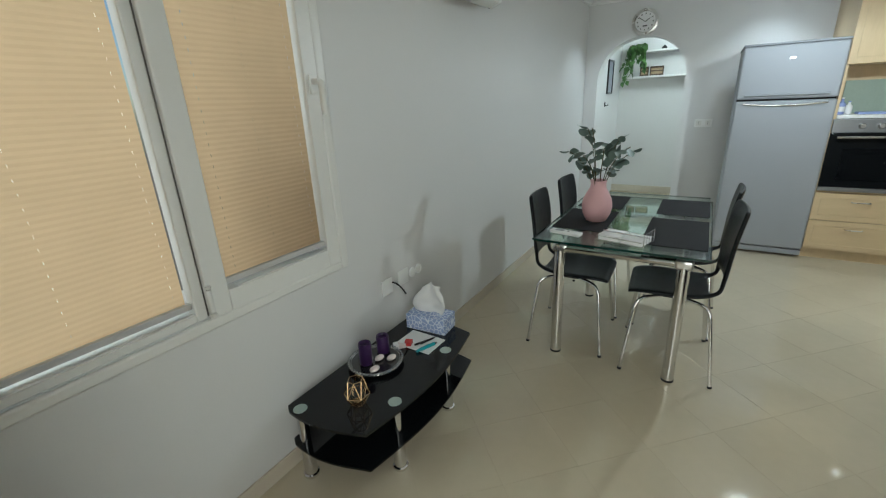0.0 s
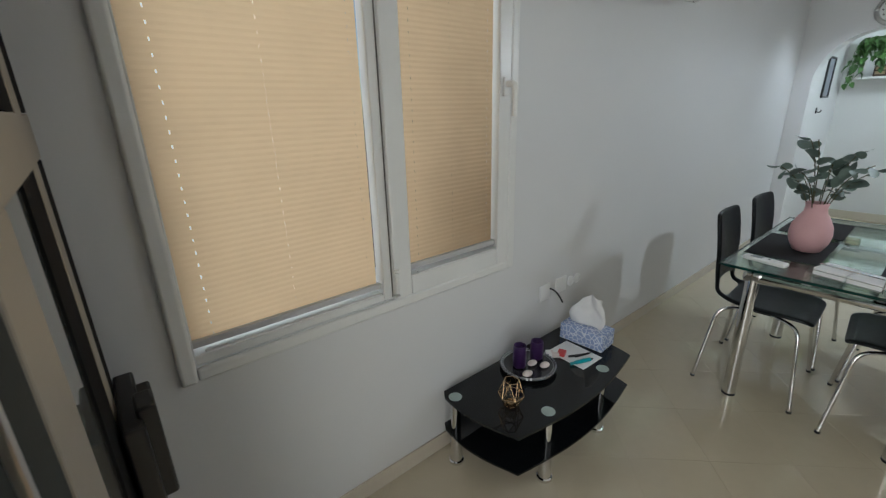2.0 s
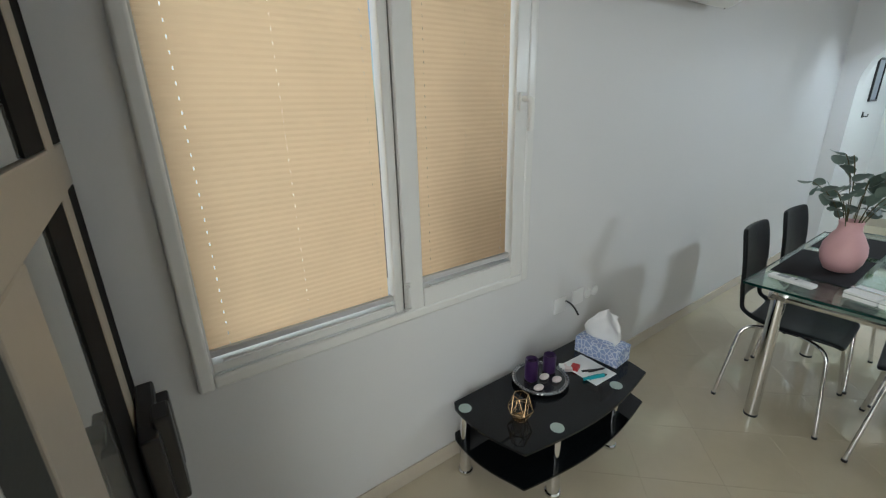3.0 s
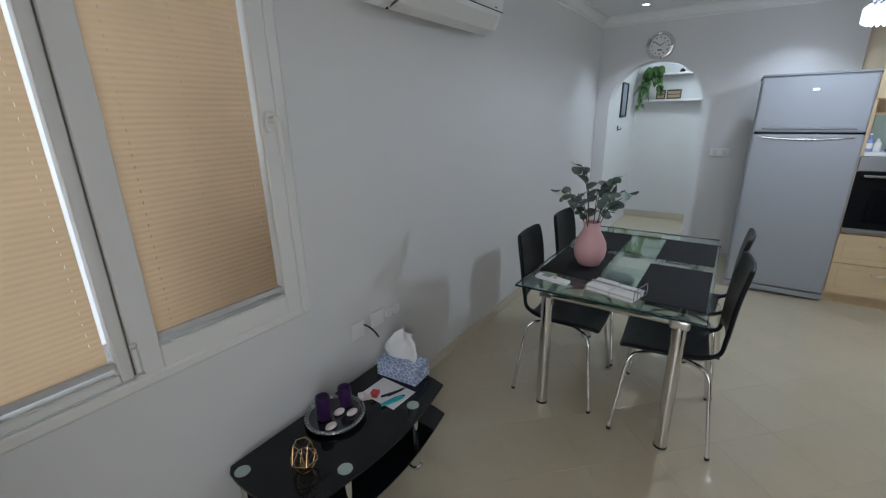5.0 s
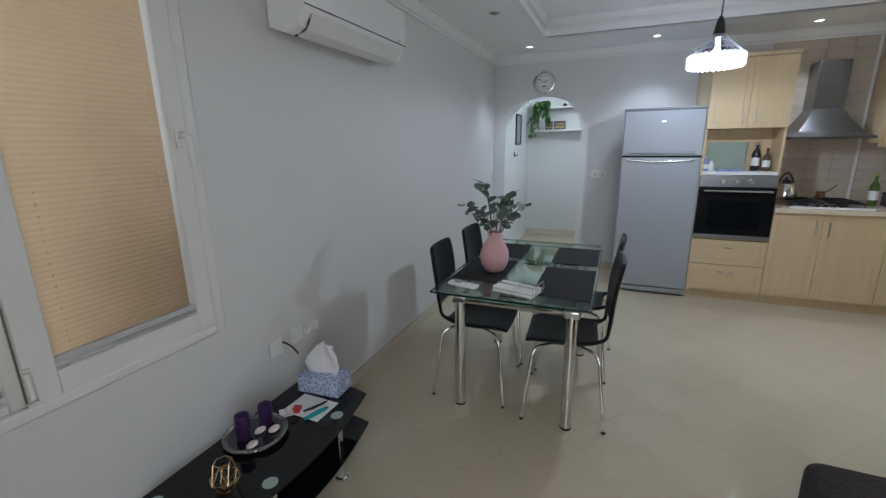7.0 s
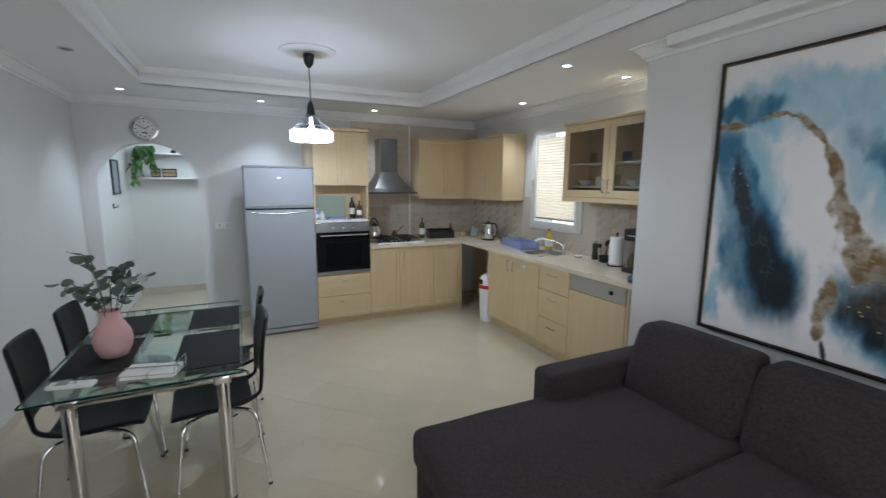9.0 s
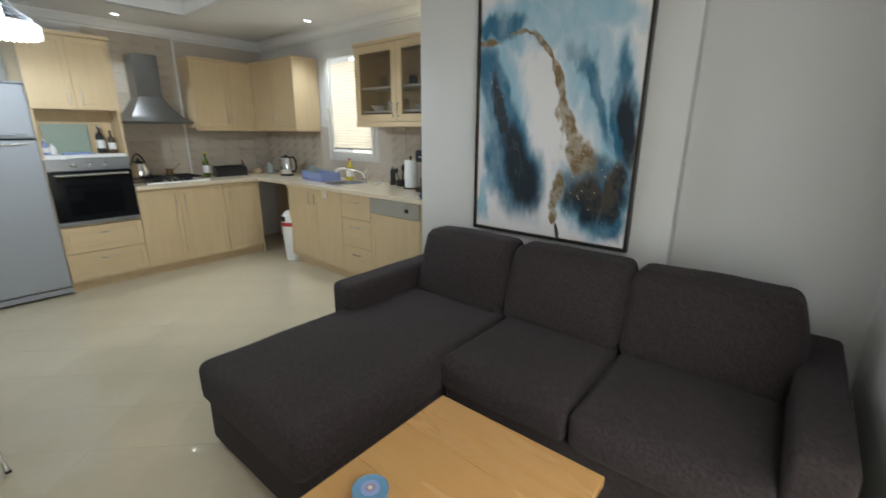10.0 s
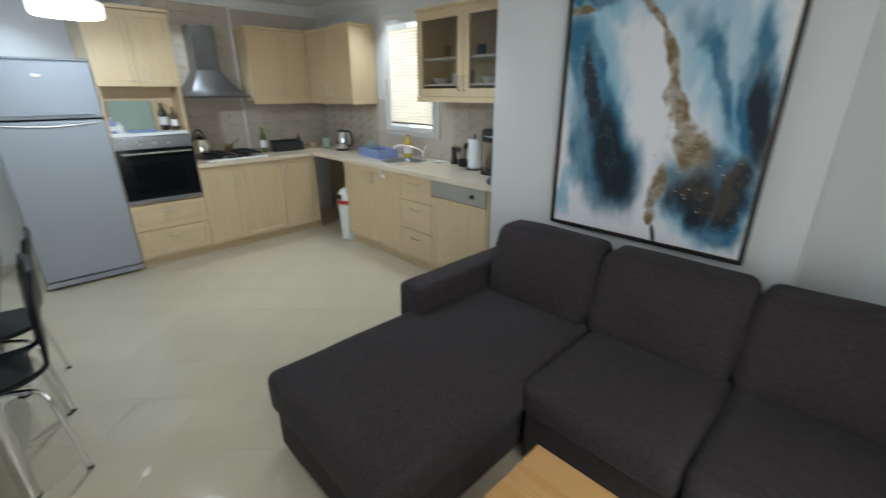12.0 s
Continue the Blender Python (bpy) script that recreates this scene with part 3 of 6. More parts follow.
def corner_sofa():
    s = thing("corner_sofa", (3.0, 0.7, 0), "charcoal woven fabric corner sofa with a chaise", "sofa")

    def p(name, bm, label=""):
        bmesh.ops.translate(bm, verts=bm.verts, vec=(-3.0, -0.7, 0))
        return part(name, bm, SOFA, s, label)
    p("base", cushion(2.89, 3.84, -0.235, 0.98, 0.02, 0.30, 0.015, 0.0))
    p("chaise_base", cushion(2.165, 3.84, 1.02, 1.80, 0.02, 0.27, 0.02, 0.0))
    p("backrest_frame", cushion(3.66, 3.85, -0.23, 1.66, 0.30, 0.68, 0.03, 0.0))
    p("armrest", cushion(2.90, 3.85, 1.665, 1.835, 0.02, 0.592, 0.035, 0.004, seed=1), "sofa armrest beside the chaise")
    p("armrest", cushion(2.905, 3.85, -0.388, -0.238, 0.01, 0.592, 0.03, 0.004, seed=2))
    p("chaise_cushion", cushion(2.126, 3.60, 0.975, 1.770, 0.255, 0.450, 0.045, 0.010, seed=3, cuts=26))
    p("seat_cushion", cushion(2.845, 3.60, 0.378, 0.982, 0.285, 0.452, 0.045, 0.012, seed=4))
    p("seat_cushion", cushion(2.845, 3.60, -0.234, 0.372, 0.285, 0.452, 0.045, 0.012, seed=5))
    for y0, y1, k in ((1.030, 1.652, 6), (0.396, 1.010, 7), (-0.232, 0.386, 9)):
        p("back_cushion", cushion(3.39, 3.60, y0, y1, 0.43, 0.825, 0.055, 0.028, tilt=0.12, seed=k, cuts=22))
    for q in ((2.96, -0.36), (2.96, 1.77), (3.78, -0.36), (3.78, 1.77), (2.28, 1.10), (2.28, 1.74)):
        p("foot", cyl(bmesh.new(), (*q, 0), (*q, 0.03), 0.02, seg=12))


corner_sofa()


def chair_shell():
    """A bent-plywood seat and back in one, narrow at the bend, with a slot there."""
    bm = bmesh.new()
    prof = [(0.215, 0.425, 0.175), (0.20, 0.445, 0.19), (0.10, 0.452, 0.205), (0.0, 0.448, 0.20), (-0.10, 0.446, 0.185), (-0.165, 0.455, 0.16), (-0.205, 0.485, 0.145), (-0.222, 0.53, 0.145), (-0.228, 0.60, 0.165), (-0.232, 0.70, 0.178), (-0.245, 0.80, 0.180), (-0.262, 0.885, 0.172), (-0.268, 0.905, 0.15)]
    cols = [-1, -0.8, -0.45, 0, 0.45, 0.8, 1]
    rows = []
    for i, (x, z, hw) in enumerate(prof):
        rows.append([bm.verts.new((x - (0.018 * c * c if i > 6 else 0) * -1, c * hw, z + (0.012 * c * c if i < 6 else 0))) for c in cols])
    for i in range(len(prof) - 1):
        for j in range(len(cols) - 1):
            if i in (5, 6) and j in (1, 2, 3, 4):
                continue
            bm.faces.new((rows[i][j], rows[i][j + 1], rows[i + 1][j + 1], rows[i + 1][j]))
    return bm


def dining_chair(at, rz):
    c = thing("dining_chair", at, "black leatherette dining chair with chrome legs", "chair", "chairs round the dining table", rz)
    sh = part("seat_shell", chair_shell(), LEATHER, c, "black upholstered bent shell")
    so = sh.modifiers.new("thick", "SOLIDIFY")
    so.thickness, so.offset = 0.022, 0
    sb = sh.modifiers.new("soft", "SUBSURF")
    sb.levels = sb.render_levels = 2
    for sx in (1, -1):
        for sy in (1, -1):
            b = bmesh.new()
            tube(b, [(sx * 0.03, sy * 0.10, 0.418), (sx * 0.09, sy * 0.135, 0.418)] + arc_pts((sx * 0.12, sy * 0.155, 0.417), (sx * 0.165, sy * 0.185, 0.415), (sx * 0.175, sy * 0.195, 0.36)) + [(sx * 0.215, sy * 0.245, 0.006)], 0.0095)
            lg = part("leg", b, CHROME, c)
            part("foot_cap", cyl(bmesh.new(), (sx * 0.2145, sy * 0.2445, 0.012), (sx * 0.2155, sy * 0.2455, 0.0), 0.0115, seg=12), BLACK, lg)
    part("mount", one(-0.06, 0.06, -0.12, 0.12, 0.412, 0.434, bevel=0.006), BLACK, c)
    return c


first_chair = dining_chair((0.735, 2.54, 0), 2)
copy_thing(first_chair, pose(0.745, 3.08, 0, 0, 0, -2))
copy_thing(first_chair, pose(1.275, 2.50, 0, 0, 0, 184))
copy_thing(first_chair, pose(1.285, 3.03, 0, 0, 0, 178))


def dining_table():
    t = thing("dining_table", (1.015, 2.7, 0), "extending glass dining table with thick chrome legs", "table")

    def p(name, bm, mat, label=""):
        bmesh.ops.translate(bm, verts=bm.verts, vec=(-1.015, -2.7, 0))
        return part(name, bm, mat, t, label)
    top = p("tabletop", one(0.620, 1.412, 2.065, 3.25, 0.745, 0.755, bevel=0.003), TABLEGLASS, "clear glass top with green edges")
    p("extension_leaf", one(0.632, 1.400, 2.10, 2.62, 0.730, 0.740, bevel=0.003), TABLEGLASS, "glass extension leaf")
    p("extension_leaf", one(0.632, 1.400, 2.90, 3.45, 0.730, 0.740, bevel=0.003), TABLEGLASS, "glass extension leaf drawn out")
    for x0, x1, y0, y1 in ((0.619, 1.413, 2.0625, 2.0645), (0.619, 1.413, 3.2505, 3.2525), (0.6175, 0.6195, 2.0645, 3.2505), (1.4125, 1.4145, 2.0645, 3.2505)):
        p("glass_edge", one(x0, x1, y0, y1, 0.746, 0.754), EDGE, "dark green glass edge")
    for x0, x1, y0, y1 in ((0.631, 1.401, 2.0965, 2.0985), (0.631, 1.401, 3.4505, 3.4525)):
        p("glass_edge", one(x0, x1, y0, y1, 0.731, 0.739), EDGE, "dark green glass edge")
    for x, y in ((0.712, 2.265), (1.315, 2.250), (0.712, 3.12), (1.315, 3.12)):
        b = bmesh.new()
        cyl(b, (x, y, 0.012), (x, y, 0.645), 0.030, seg=28)
        leg = p("leg", b, CHROME, "thick chrome tube leg")
        bm = cyl(bmesh.new(), (x, y, 0), (x, y, 0.012), 0.031, seg=28)
        bmesh.ops.translate(bm, verts=bm.verts, vec=(-1.015, -2.7, 0))
        part("foot_cap", bm, BLACK, leg)
        bm = one(x - 0.04, x + 0.04, y - 0.03, y + 0.03, 0.632, 0.679, bevel=0.012)
        bmesh.ops.translate(bm, verts=bm.verts, vec=(-1.015, -2.7, 0))
        part("corner_block", bm, NICKEL, leg)
    for y in (2.255, 3.12):
        p("cross_bar", tube(bmesh.new(), [(0.74, y, 0.656), (1.29, y, 0.656)], 0.020, 16), CHROME)
    for x in (0.712, 1.315):
        p("side_bar", tube(bmesh.new(), [(x, 2.28, 0.656), (x, 3.10, 0.656)], 0.017, 16), CHROME)
    for x in (0.90, 1.14):
        p("slide_rail", one(x - 0.012, x + 0.012, 2.27, 3.11, 0.668, 0.7285, bevel=0.002), NICKEL)
    return t


EDGE = material("glass_edge_green", (0.006, 0.035, 0.028), 0.08, var=0.1, bump=0.0)
dining_table()

# ---- glass media table ----


def media_table():
    t = thing("media_table", (0.247, 1.297, 0), "low black glass media table with chrome legs", "table")

    def outline(grow):
        front = [(0.440 + 0.05 * math.sin(math.pi * k / 16) + grow, 0.915 + 0.80 * k / 16) for k in range(17)]
        left = [(0.09 + 0.345 * k / 8, 0.868 + 0.047 * (k / 8) ** 1.5 - 0.02 * math.sin(math.pi * k / 8)) for k in range(8)]
        right = [(0.425 - 0.345 * k / 8, 1.722 + 0.02 * math.sin(math.pi * k / 8)) for k in range(1, 9)]
        return left + front + right + [(0.058, 1.715), (0.058, 0.89)]

    def p(name, bm, mat, label="", under=None):
        bmesh.ops.translate(bm, verts=bm.verts, vec=(-0.26, -1.3, 0))
        return part(name, bm, mat, under or t, label)
    top = p("tabletop", slab(outline(0), 0.318, 0.328, 0.002), BLACKGLASS)
    p("shelf", slab(outline(0.004), 0.160, 0.168, 0.002), BLACKGLASS)
    for x, y in ((0.118, 0.900), (0.423, 1.110), (0.412, 1.520), (0.118, 1.690)):
        b = bmesh.new()
        lathe(b, [(0.030, 0.0), (0.032, 0.004), (0.032, 0.014), (0.026, 0.018), (0.0255, 0.159)], (x, y, 0), 28)
        leg = p("leg", b, CHROME)
        p("upper_tube", cyl(bmesh.new(), (x, y, 0.1685), (x, y, 0.3175), 0.0205, seg=24), CHROME, "", leg)
        p("disc", cyl(bmesh.new(), (x, y, 0.328), (x, y, 0.3305), 0.027, seg=28), DISC, "frosted glass disc over the leg", top)
    return t


DISC = material("frosted_disc", (0.36, 0.44, 0.41), 0.35, var=0.06, bump=0.02)
media_table()


def coffee_table():
    t = thing("coffee_table", (2.26, 0.42, 0), "square honey-coloured oak side table with pale legs", "table")

    def p(name, bm, mat, label="", under=None):
        bmesh.ops.translate(bm, verts=bm.verts, vec=(-2.26, -0.42, 0))
        return part(name, bm, mat, under or t, label)
    x0, x1, y0, y1 = 1.975, 2.545, 0.136, 0.700
    n = 3
    for k in range(n):
        a, b = x0 + (x1 - x0) * k / n, x0 + (x1 - x0) * (k + 1) / n
        p("tabletop_board", one(a + 0.0002, b - 0.0002, y0, y1, 0.508, 0.535, bevel=0.0008), OAK, "oiled oak board")
    for x in (x0 + 0.012, x1 - 0.072):
        for y in (y0 + 0.012, y1 - 0.072):
            leg = p("leg", one(x, x + 0.06, y, y + 0.06, 0, 0.508, bevel=0.003), PALE, "pale greyed wooden leg")
            p("bolt", cyl(bmesh.new(), (x + 0.03, y - 0.002 if y < 0.4 else y + 0.062, 0.47), (x + 0.03, y + 0.002 if y < 0.4 else y + 0.058, 0.47), 0.006, seg=12), NICKEL, "", leg)
    for y in (y0 + 0.022, y1 - 0.042):
        p("apron", one(x0 + 0.073, x1 - 0.073, y, y + 0.02, 0.43, 0.507, bevel=0.002), PALE)
    for x in (x0 + 0.022, x1 - 0.042):
        p("apron", one(x, x + 0.02, y0 + 0.073, y1 - 0.073, 0.43, 0.507, bevel=0.002), PALE)


PALE = material("pale_birch", (0.40, 0.345, 0.27), 0.45, scale=3, grain=24, stretch=(6, 6, 0.7), bump=0.02, second=(0.33, 0.28, 0.215))
coffee_table()

# ---- kitchen ----


def front(parent, name, x0, x1, z0, z1, y, grooved=True, handle="bar", hx=None, hz=None, glazed=False, mat=None):
    """A framed cabinet front in the plane y, facing -y, with its handle."""
    mat = mat or WOOD
    b = bmesh.new()
    g, st = 0.0015, 0.062
    x0, x1, z0, z1 = x0 + g, x1 - g, z0 + g, z1 - g
    if glazed:
        for a in ((x0, x0 + st, z0, z1), (x1 - st, x1, z0, z1), (x0 + st, x1 - st, z0, z0 + st), (x0 + st, x1 - st, z1 - st, z1)):
            box(b, a[0], a[1], y, y + 0.02, a[2], a[3], 0.002)
    elif grooved != "plain" and x1 - x0 > 0.2 and z1 - z0 > 0.17:
        # one slab whose middle is sunk a little behind a flat border
        box(b, x0, x1, y, y + 0.02, z0, z1)
        b.normal_update()
        face = min(b.faces, key=lambda f: f.calc_center_median().y)
        bmesh.ops.inset_individual(b, faces=[face], thickness=st, depth=0.0)
        bmesh.ops.inset_individual(b, faces=[face], thickness=0.003, depth=-0.0035)
    else:
        box(b, x0, x1, y, y + 0.02, z0, z1, 0.003)
    d = part(name, b, mat, parent)
    if glazed:
        part("pane", one(x0 + st - 0.005, x1 - st + 0.005, y + 0.009, y + 0.013, z0 + st - 0.005, z1 - st + 0.005), SMOKED, d, "lightly smoked glass").visible_shadow = False
    if handle:
        hx, hz = (x0 + x1) / 2 if hx is None else hx, (z0 + z1) / 2 if hz is None else hz
        h = bmesh.new()
        v = Vector((0, 0, 0.055)) if handle == "bar" else Vector((0.055, 0, 0))
        c = Vector((hx, y, hz))
        o = Vector((0, -0.026, 0))
        tube(h, [c - v, c - v + o * 0.75] + [c - v * 0.9 + o, c + v * 0.9 + o] + [c + v + o * 0.75, c + v], 0.0046, 8)
        part("handle", h, NICKEL, d, "satin nickel bow handle")
    return d


def unit(name, at, rz, w, depth, z0, z1, label, hollow=False, mat=None):
    """A cabinet carcass; x runs along its front, y goes back from its face at 0."""
    u = thing(name, (at[0], at[1], 0), label, "cabinet", "kitchen cabinets", rz)
    if hollow:
        b = bmesh.new()
        t = 0.018
        box(b, 0, t, 0.021, depth, z0, z1), box(b, w - t, w, 0.021, depth, z0, z1)
        box(b, t, w - t, 0.021, depth, z0, z0 + t), box(b, t, w - t, 0.021, depth, z1 - t, z1), box(b, t, w - t, depth - 0.008, depth, z0 + t, z1 - t)
    else:
        b = one(0, w, 0.021, depth, z0, z1, bevel=0.0015)
    part("body", b, mat or WOOD, u)
    return u


SMOKED = clear_glass("smoked_glass", (0.80, 0.78, 0.73), 0.12)
FY, RX = 4.70, 3.985

# tall oven cabinet
t = unit("oven_cabinet", (2.172, FY), 0, 0.60, FAR - FY - 0.003, 1.585, 2.165, "tall pale maple oven cabinet with drawers")
lowb = bmesh.new()
box(lowb, 0, 0.018, 0.021, 0.79, 0.09, 1.585), box(lowb, 0.582, 0.60, 0.021, 0.79, 0.09, 1.585)
box(lowb, 0.018, 0.582, 0.021, 0.79, 0.59, 0.605), box(lowb, 0.018, 0.582, 0.30, 0.31, 0.09, 1.584)
part("body", lowb, WOOD, t)
part("niche_shelf", one(0.0185, 0.5815, 0.002, 0.30, 1.185, 1.212, bevel=0.002), WHITE, t, "white shelf over the oven")
part("plinth", one(0.0, 0.60, 0.05, 0.07, 0.0, 0.09), WOOD, t)
part("crown", one(-0.012, 0.612, -0.012, 0.79, 2.166, 2.195, bevel=0.006), WOODH, t)
front(t, "door", 0, 0.30, 1.587, 2.163, 0, hx=0.255, hz=1.68)
front(t, "door", 0.30, 0.60, 1.587, 2.163, 0, hx=0.345, hz=1.68)
front(t, "drawer", 0, 0.60, 0.095, 0.350, 0, grooved=False, handle="across", hz=0.285, mat=WOODH)
front(t, "drawer", 0, 0.60, 0.352, 0.588, 0, grooved=False, handle="across", hz=0.52, mat=WOODH)


def oven():
    o = thing("oven", (2.472, FY, 0.606), "built-in steel oven with a dark glass door", "oven")
    part("body", one(-0.280, 0.280, 0.02, 0.29, 0.0, 0.575), BLACK, o)
    part("control_panel", one(-0.297, 0.297, -0.012, 0.018, 0.472, 0.576, bevel=0.003), STEEL, o, "steel control panel")
    d = part("door", one(-0.297, 0.297, -0.014, 0.018, 0.035, 0.468, bevel=0.004), OVENGLASS, o, "dark glass oven door")
    part("window", one(-0.20, 0.20, -0.016, -0.0142, 0.09, 0.35), BLACKGLASS, d)
    part("bottom_trim", one(-0.297, 0.297, -0.012, 0.018, 0.0, 0.032, bevel=0.003), STEEL, o)
    h = bmesh.new()
    tube(h, [(-0.26, -0.014, 0.438), (-0.26, -0.05, 0.438), (0.26, -0.05, 0.438), (0.26, -0.014, 0.438)], 0.010)
    part("handle", h, CHROME, d)
    for x in (-0.12, -0.01, 0.10):
        part("knob", lathe(bmesh.new(), [(0.022, 0), (0.022, 0.010), (0.017, 0.022), (0.016, 0.026)], (0, 0, 0), 20), NICKEL, o).matrix_basis = pose(x, -0.0125, 0.524, 90)


oven()

# far run of base cabinets
b1 = unit("base_cabinet", (2.774, FY), 0, 0.80, 0.79, 0.09, 0.862, "pale maple base cabinet with two doors")
front(b1, "door", 0, 0.36, 0.095, 0.860, 0, hx=0.315, hz=0.73)
front(b1, "door", 0.36, 0.80, 0.095, 0.860, 0, hx=0.405, hz=0.73)
part("plinth", one(0, 0.80, 0.05, 0.07, 0, 0.09), WOOD, b1)
b2 = unit("base_cabinet", (3.576, FY), 0, 0.40, 0.79, 0.09, 0.862, "pale maple base cabinet with one door")
front(b2, "door", 0, 0.385, 0.095, 0.860, 0, hx=0.05, hz=0.73)
part("plinth", one(0, 0.40, 0.05, 0.07, 0, 0.09), WOOD, b2)
part("end_panel", one(0.386, 0.404, 0.0, 0.20, 0.0, 0.862, bevel=0.001), WOOD, b2)

# right run: doors, drawers, dishwasher
r1 = unit("sink_cabinet", (RX, 4.09), -90, 0.925, KX - RX - 0.004, 0.09, 0.862, "pale maple sink cabinet with two doors")
front(r1, "door", 0, 0.47, 0.095, 0.860, 0, hx=0.415, hz=0.76)
front(r1, "door", 0.47, 0.925, 0.095, 0.860, 0, hx=0.525, hz=0.76)
part("plinth", one(0, 0.925, 0.05, 0.07, 0, 0.09), WOOD, r1)
hk = bmesh.new()
for x in (0.66, 0.70):
    tube(hk, arc_pts((x, -0.004, 0.86), (x, -0.012, 0.80), (x + 0.012, -0.02, 0.785)) + arc_pts((x + 0.012, -0.02, 0.785), (x + 0.03, -0.022, 0.79), (x + 0.026, -0.02, 0.81)), 0.006)
part("hook", hk, WHITE, r1, "white plastic towel hooks")
r2 = unit("drawer_cabinet", (RX, 3.163), -90, 0.418, KX - RX - 0.004, 0.09, 0.862, "pale maple cabinet with three drawers")
for z0, z1 in ((0.632, 0.860), (0.365, 0.630), (0.095, 0.363)):
    front(r2, "drawer", 0, 0.418, z0, z1, 0, grooved="plain", handle="across", hz=z1 - 0.07, mat=WOODH)
part("plinth", one(0, 0.418, 0.05, 0.07, 0, 0.09), WOOD, r2)


def dishwasher():
    d = thing("dishwasher", (RX, 2.742, 0), "built-in dishwasher with a maple front and steel panel", "dishwasher", rz=-90)
    part("body", one(0.005, 0.595, 0.025, KX - RX - 0.01, 0.09, 0.86), STEEL, d)
    front(d, "door", 0, 0.60, 0.095, 0.720, 0, grooved=False, handle="")
    pn = part("control_panel", one(0.002, 0.598, -0.004, 0.022, 0.724, 0.858, bevel=0.003), PANELSTEEL, d, "steel control panel with a dial")
    part("dial", lathe(bmesh.new(), [(0.017, 0), (0.017, 0.008), (0.012, 0.02)], (0, 0, 0), 20), BLACK, pn).matrix_basis = pose(0.46, -0.0045, 0.79, 90)
    part("plinth", one(0, 0.60, 0.05, 0.07, 0, 0.09), WOOD, d)


dishwasher()
solid("back_panel", one(KX - 0.022, KX - 0.006, 4.095, 5.40, 0, 0.862, bevel=0.001), WOOD, "pale maple panel behind the bin", "panel")
solid("end_panel", one(RX + 0.002, KX - 0.004, 2.118, 2.140, 0, 0.862, bevel=0.0015), WOOD, "pale maple panel closing the base run", "panel")

# one continuous worktop with the sink cut into it
SX0, SX1, SY0, SY1 = 4.10, 4.46, 3.30, 3.66
FX = RX - 0.025
worktop = thing("worktop", (2.774, FY, 0.864), "beige laminate worktop running round the corner", "worktop")


def top_slab(name, boxes, label):
    b = bmesh.new()
    for x0, x1, y0, y1 in boxes:
        box(b, x0 - 2.774, x1 - 2.774, y0 - FY, y1 - FY, 0, 0.038)
    bmesh.ops.remove_doubles(b, verts=b.verts, dist=0.0005)
    part(name, b, WORKTOP, worktop, label)


top_slab("hob_slab", [(2.774, FX - 0.001, FY - 0.025, FAR - 0.010)], "beige slab under the hob")
top_slab("sink_slab", [(FX, KX - 0.010, SY1, FAR - 0.010), (FX, KX - 0.010, 2.004, SY0), (FX, SX0, SY0, SY1), (SX1, KX - 0.010, SY0, SY1)], "beige slab with the sink cut into it")


def sink():
    s = thing("sink", (4.28, 3.48, 0.9), "round-cornered steel sink set in the worktop", "sink")
    b = bmesh.new()
    r = []
    for h, k in ((0.182, 0.0035), (0.190, 0.0025), (0.176, 0.001), (0.168, -0.01), (0.160, -0.13), (0.12, -0.15)):
        ring = []
        for q in range(40):
            a = 2 * math.pi * q / 40
            ca, sa = math.cos(a), math.sin(a)
            ring.append(b.verts.new((h * math.copysign(abs(ca) ** 0.6, ca), h * math.copysign(abs(sa) ** 0.6, sa), k)))
        r.append(ring)
    for p, q in zip(r, r[1:]):
        for k in range(40):
            b.faces.new((p[k], p[(k + 1) % 40], q[(k + 1) % 40], q[k]))
    b.faces.new(r[-1])
    part("basin", b, STEEL, s)
    part("drain", cyl(bmesh.new(), (0, 0, -0.149), (0, 0, -0.146), 0.03), CHROME, s)
    t = thing("tap", (4.50, 3.42, 0.902), "chrome mixer tap with a white hose end", "tap")
    b = bmesh.new()
    lathe(b, [(0.026, 0), (0.024, 0.008), (0.018, 0.012), (0.018, 0.07), (0.014, 0.085)], (0, 0, 0), 20)
    tube(b, [(0, 0, 0.06)] + arc_pts((-0.02, 0.02, 0.09), (-0.08, 0.06, 0.13), (-0.17, 0.13, 0.135)), 0.010)
    part("spout", b, CHROME, t)
    part("lever", tube(bmesh.new(), [(0, 0, 0.08), (0.01, -0.01, 0.10), (0.03, -0.03, 0.14)], 0.007), CHROME, t)
    part("hose", tube(bmesh.new(), arc_pts((-0.15, 0.115, 0.132), (-0.20, 0.15, 0.15), (-0.24, 0.17, 0.11)), 0.013), WHITE, t, "white spray hose")


sink()


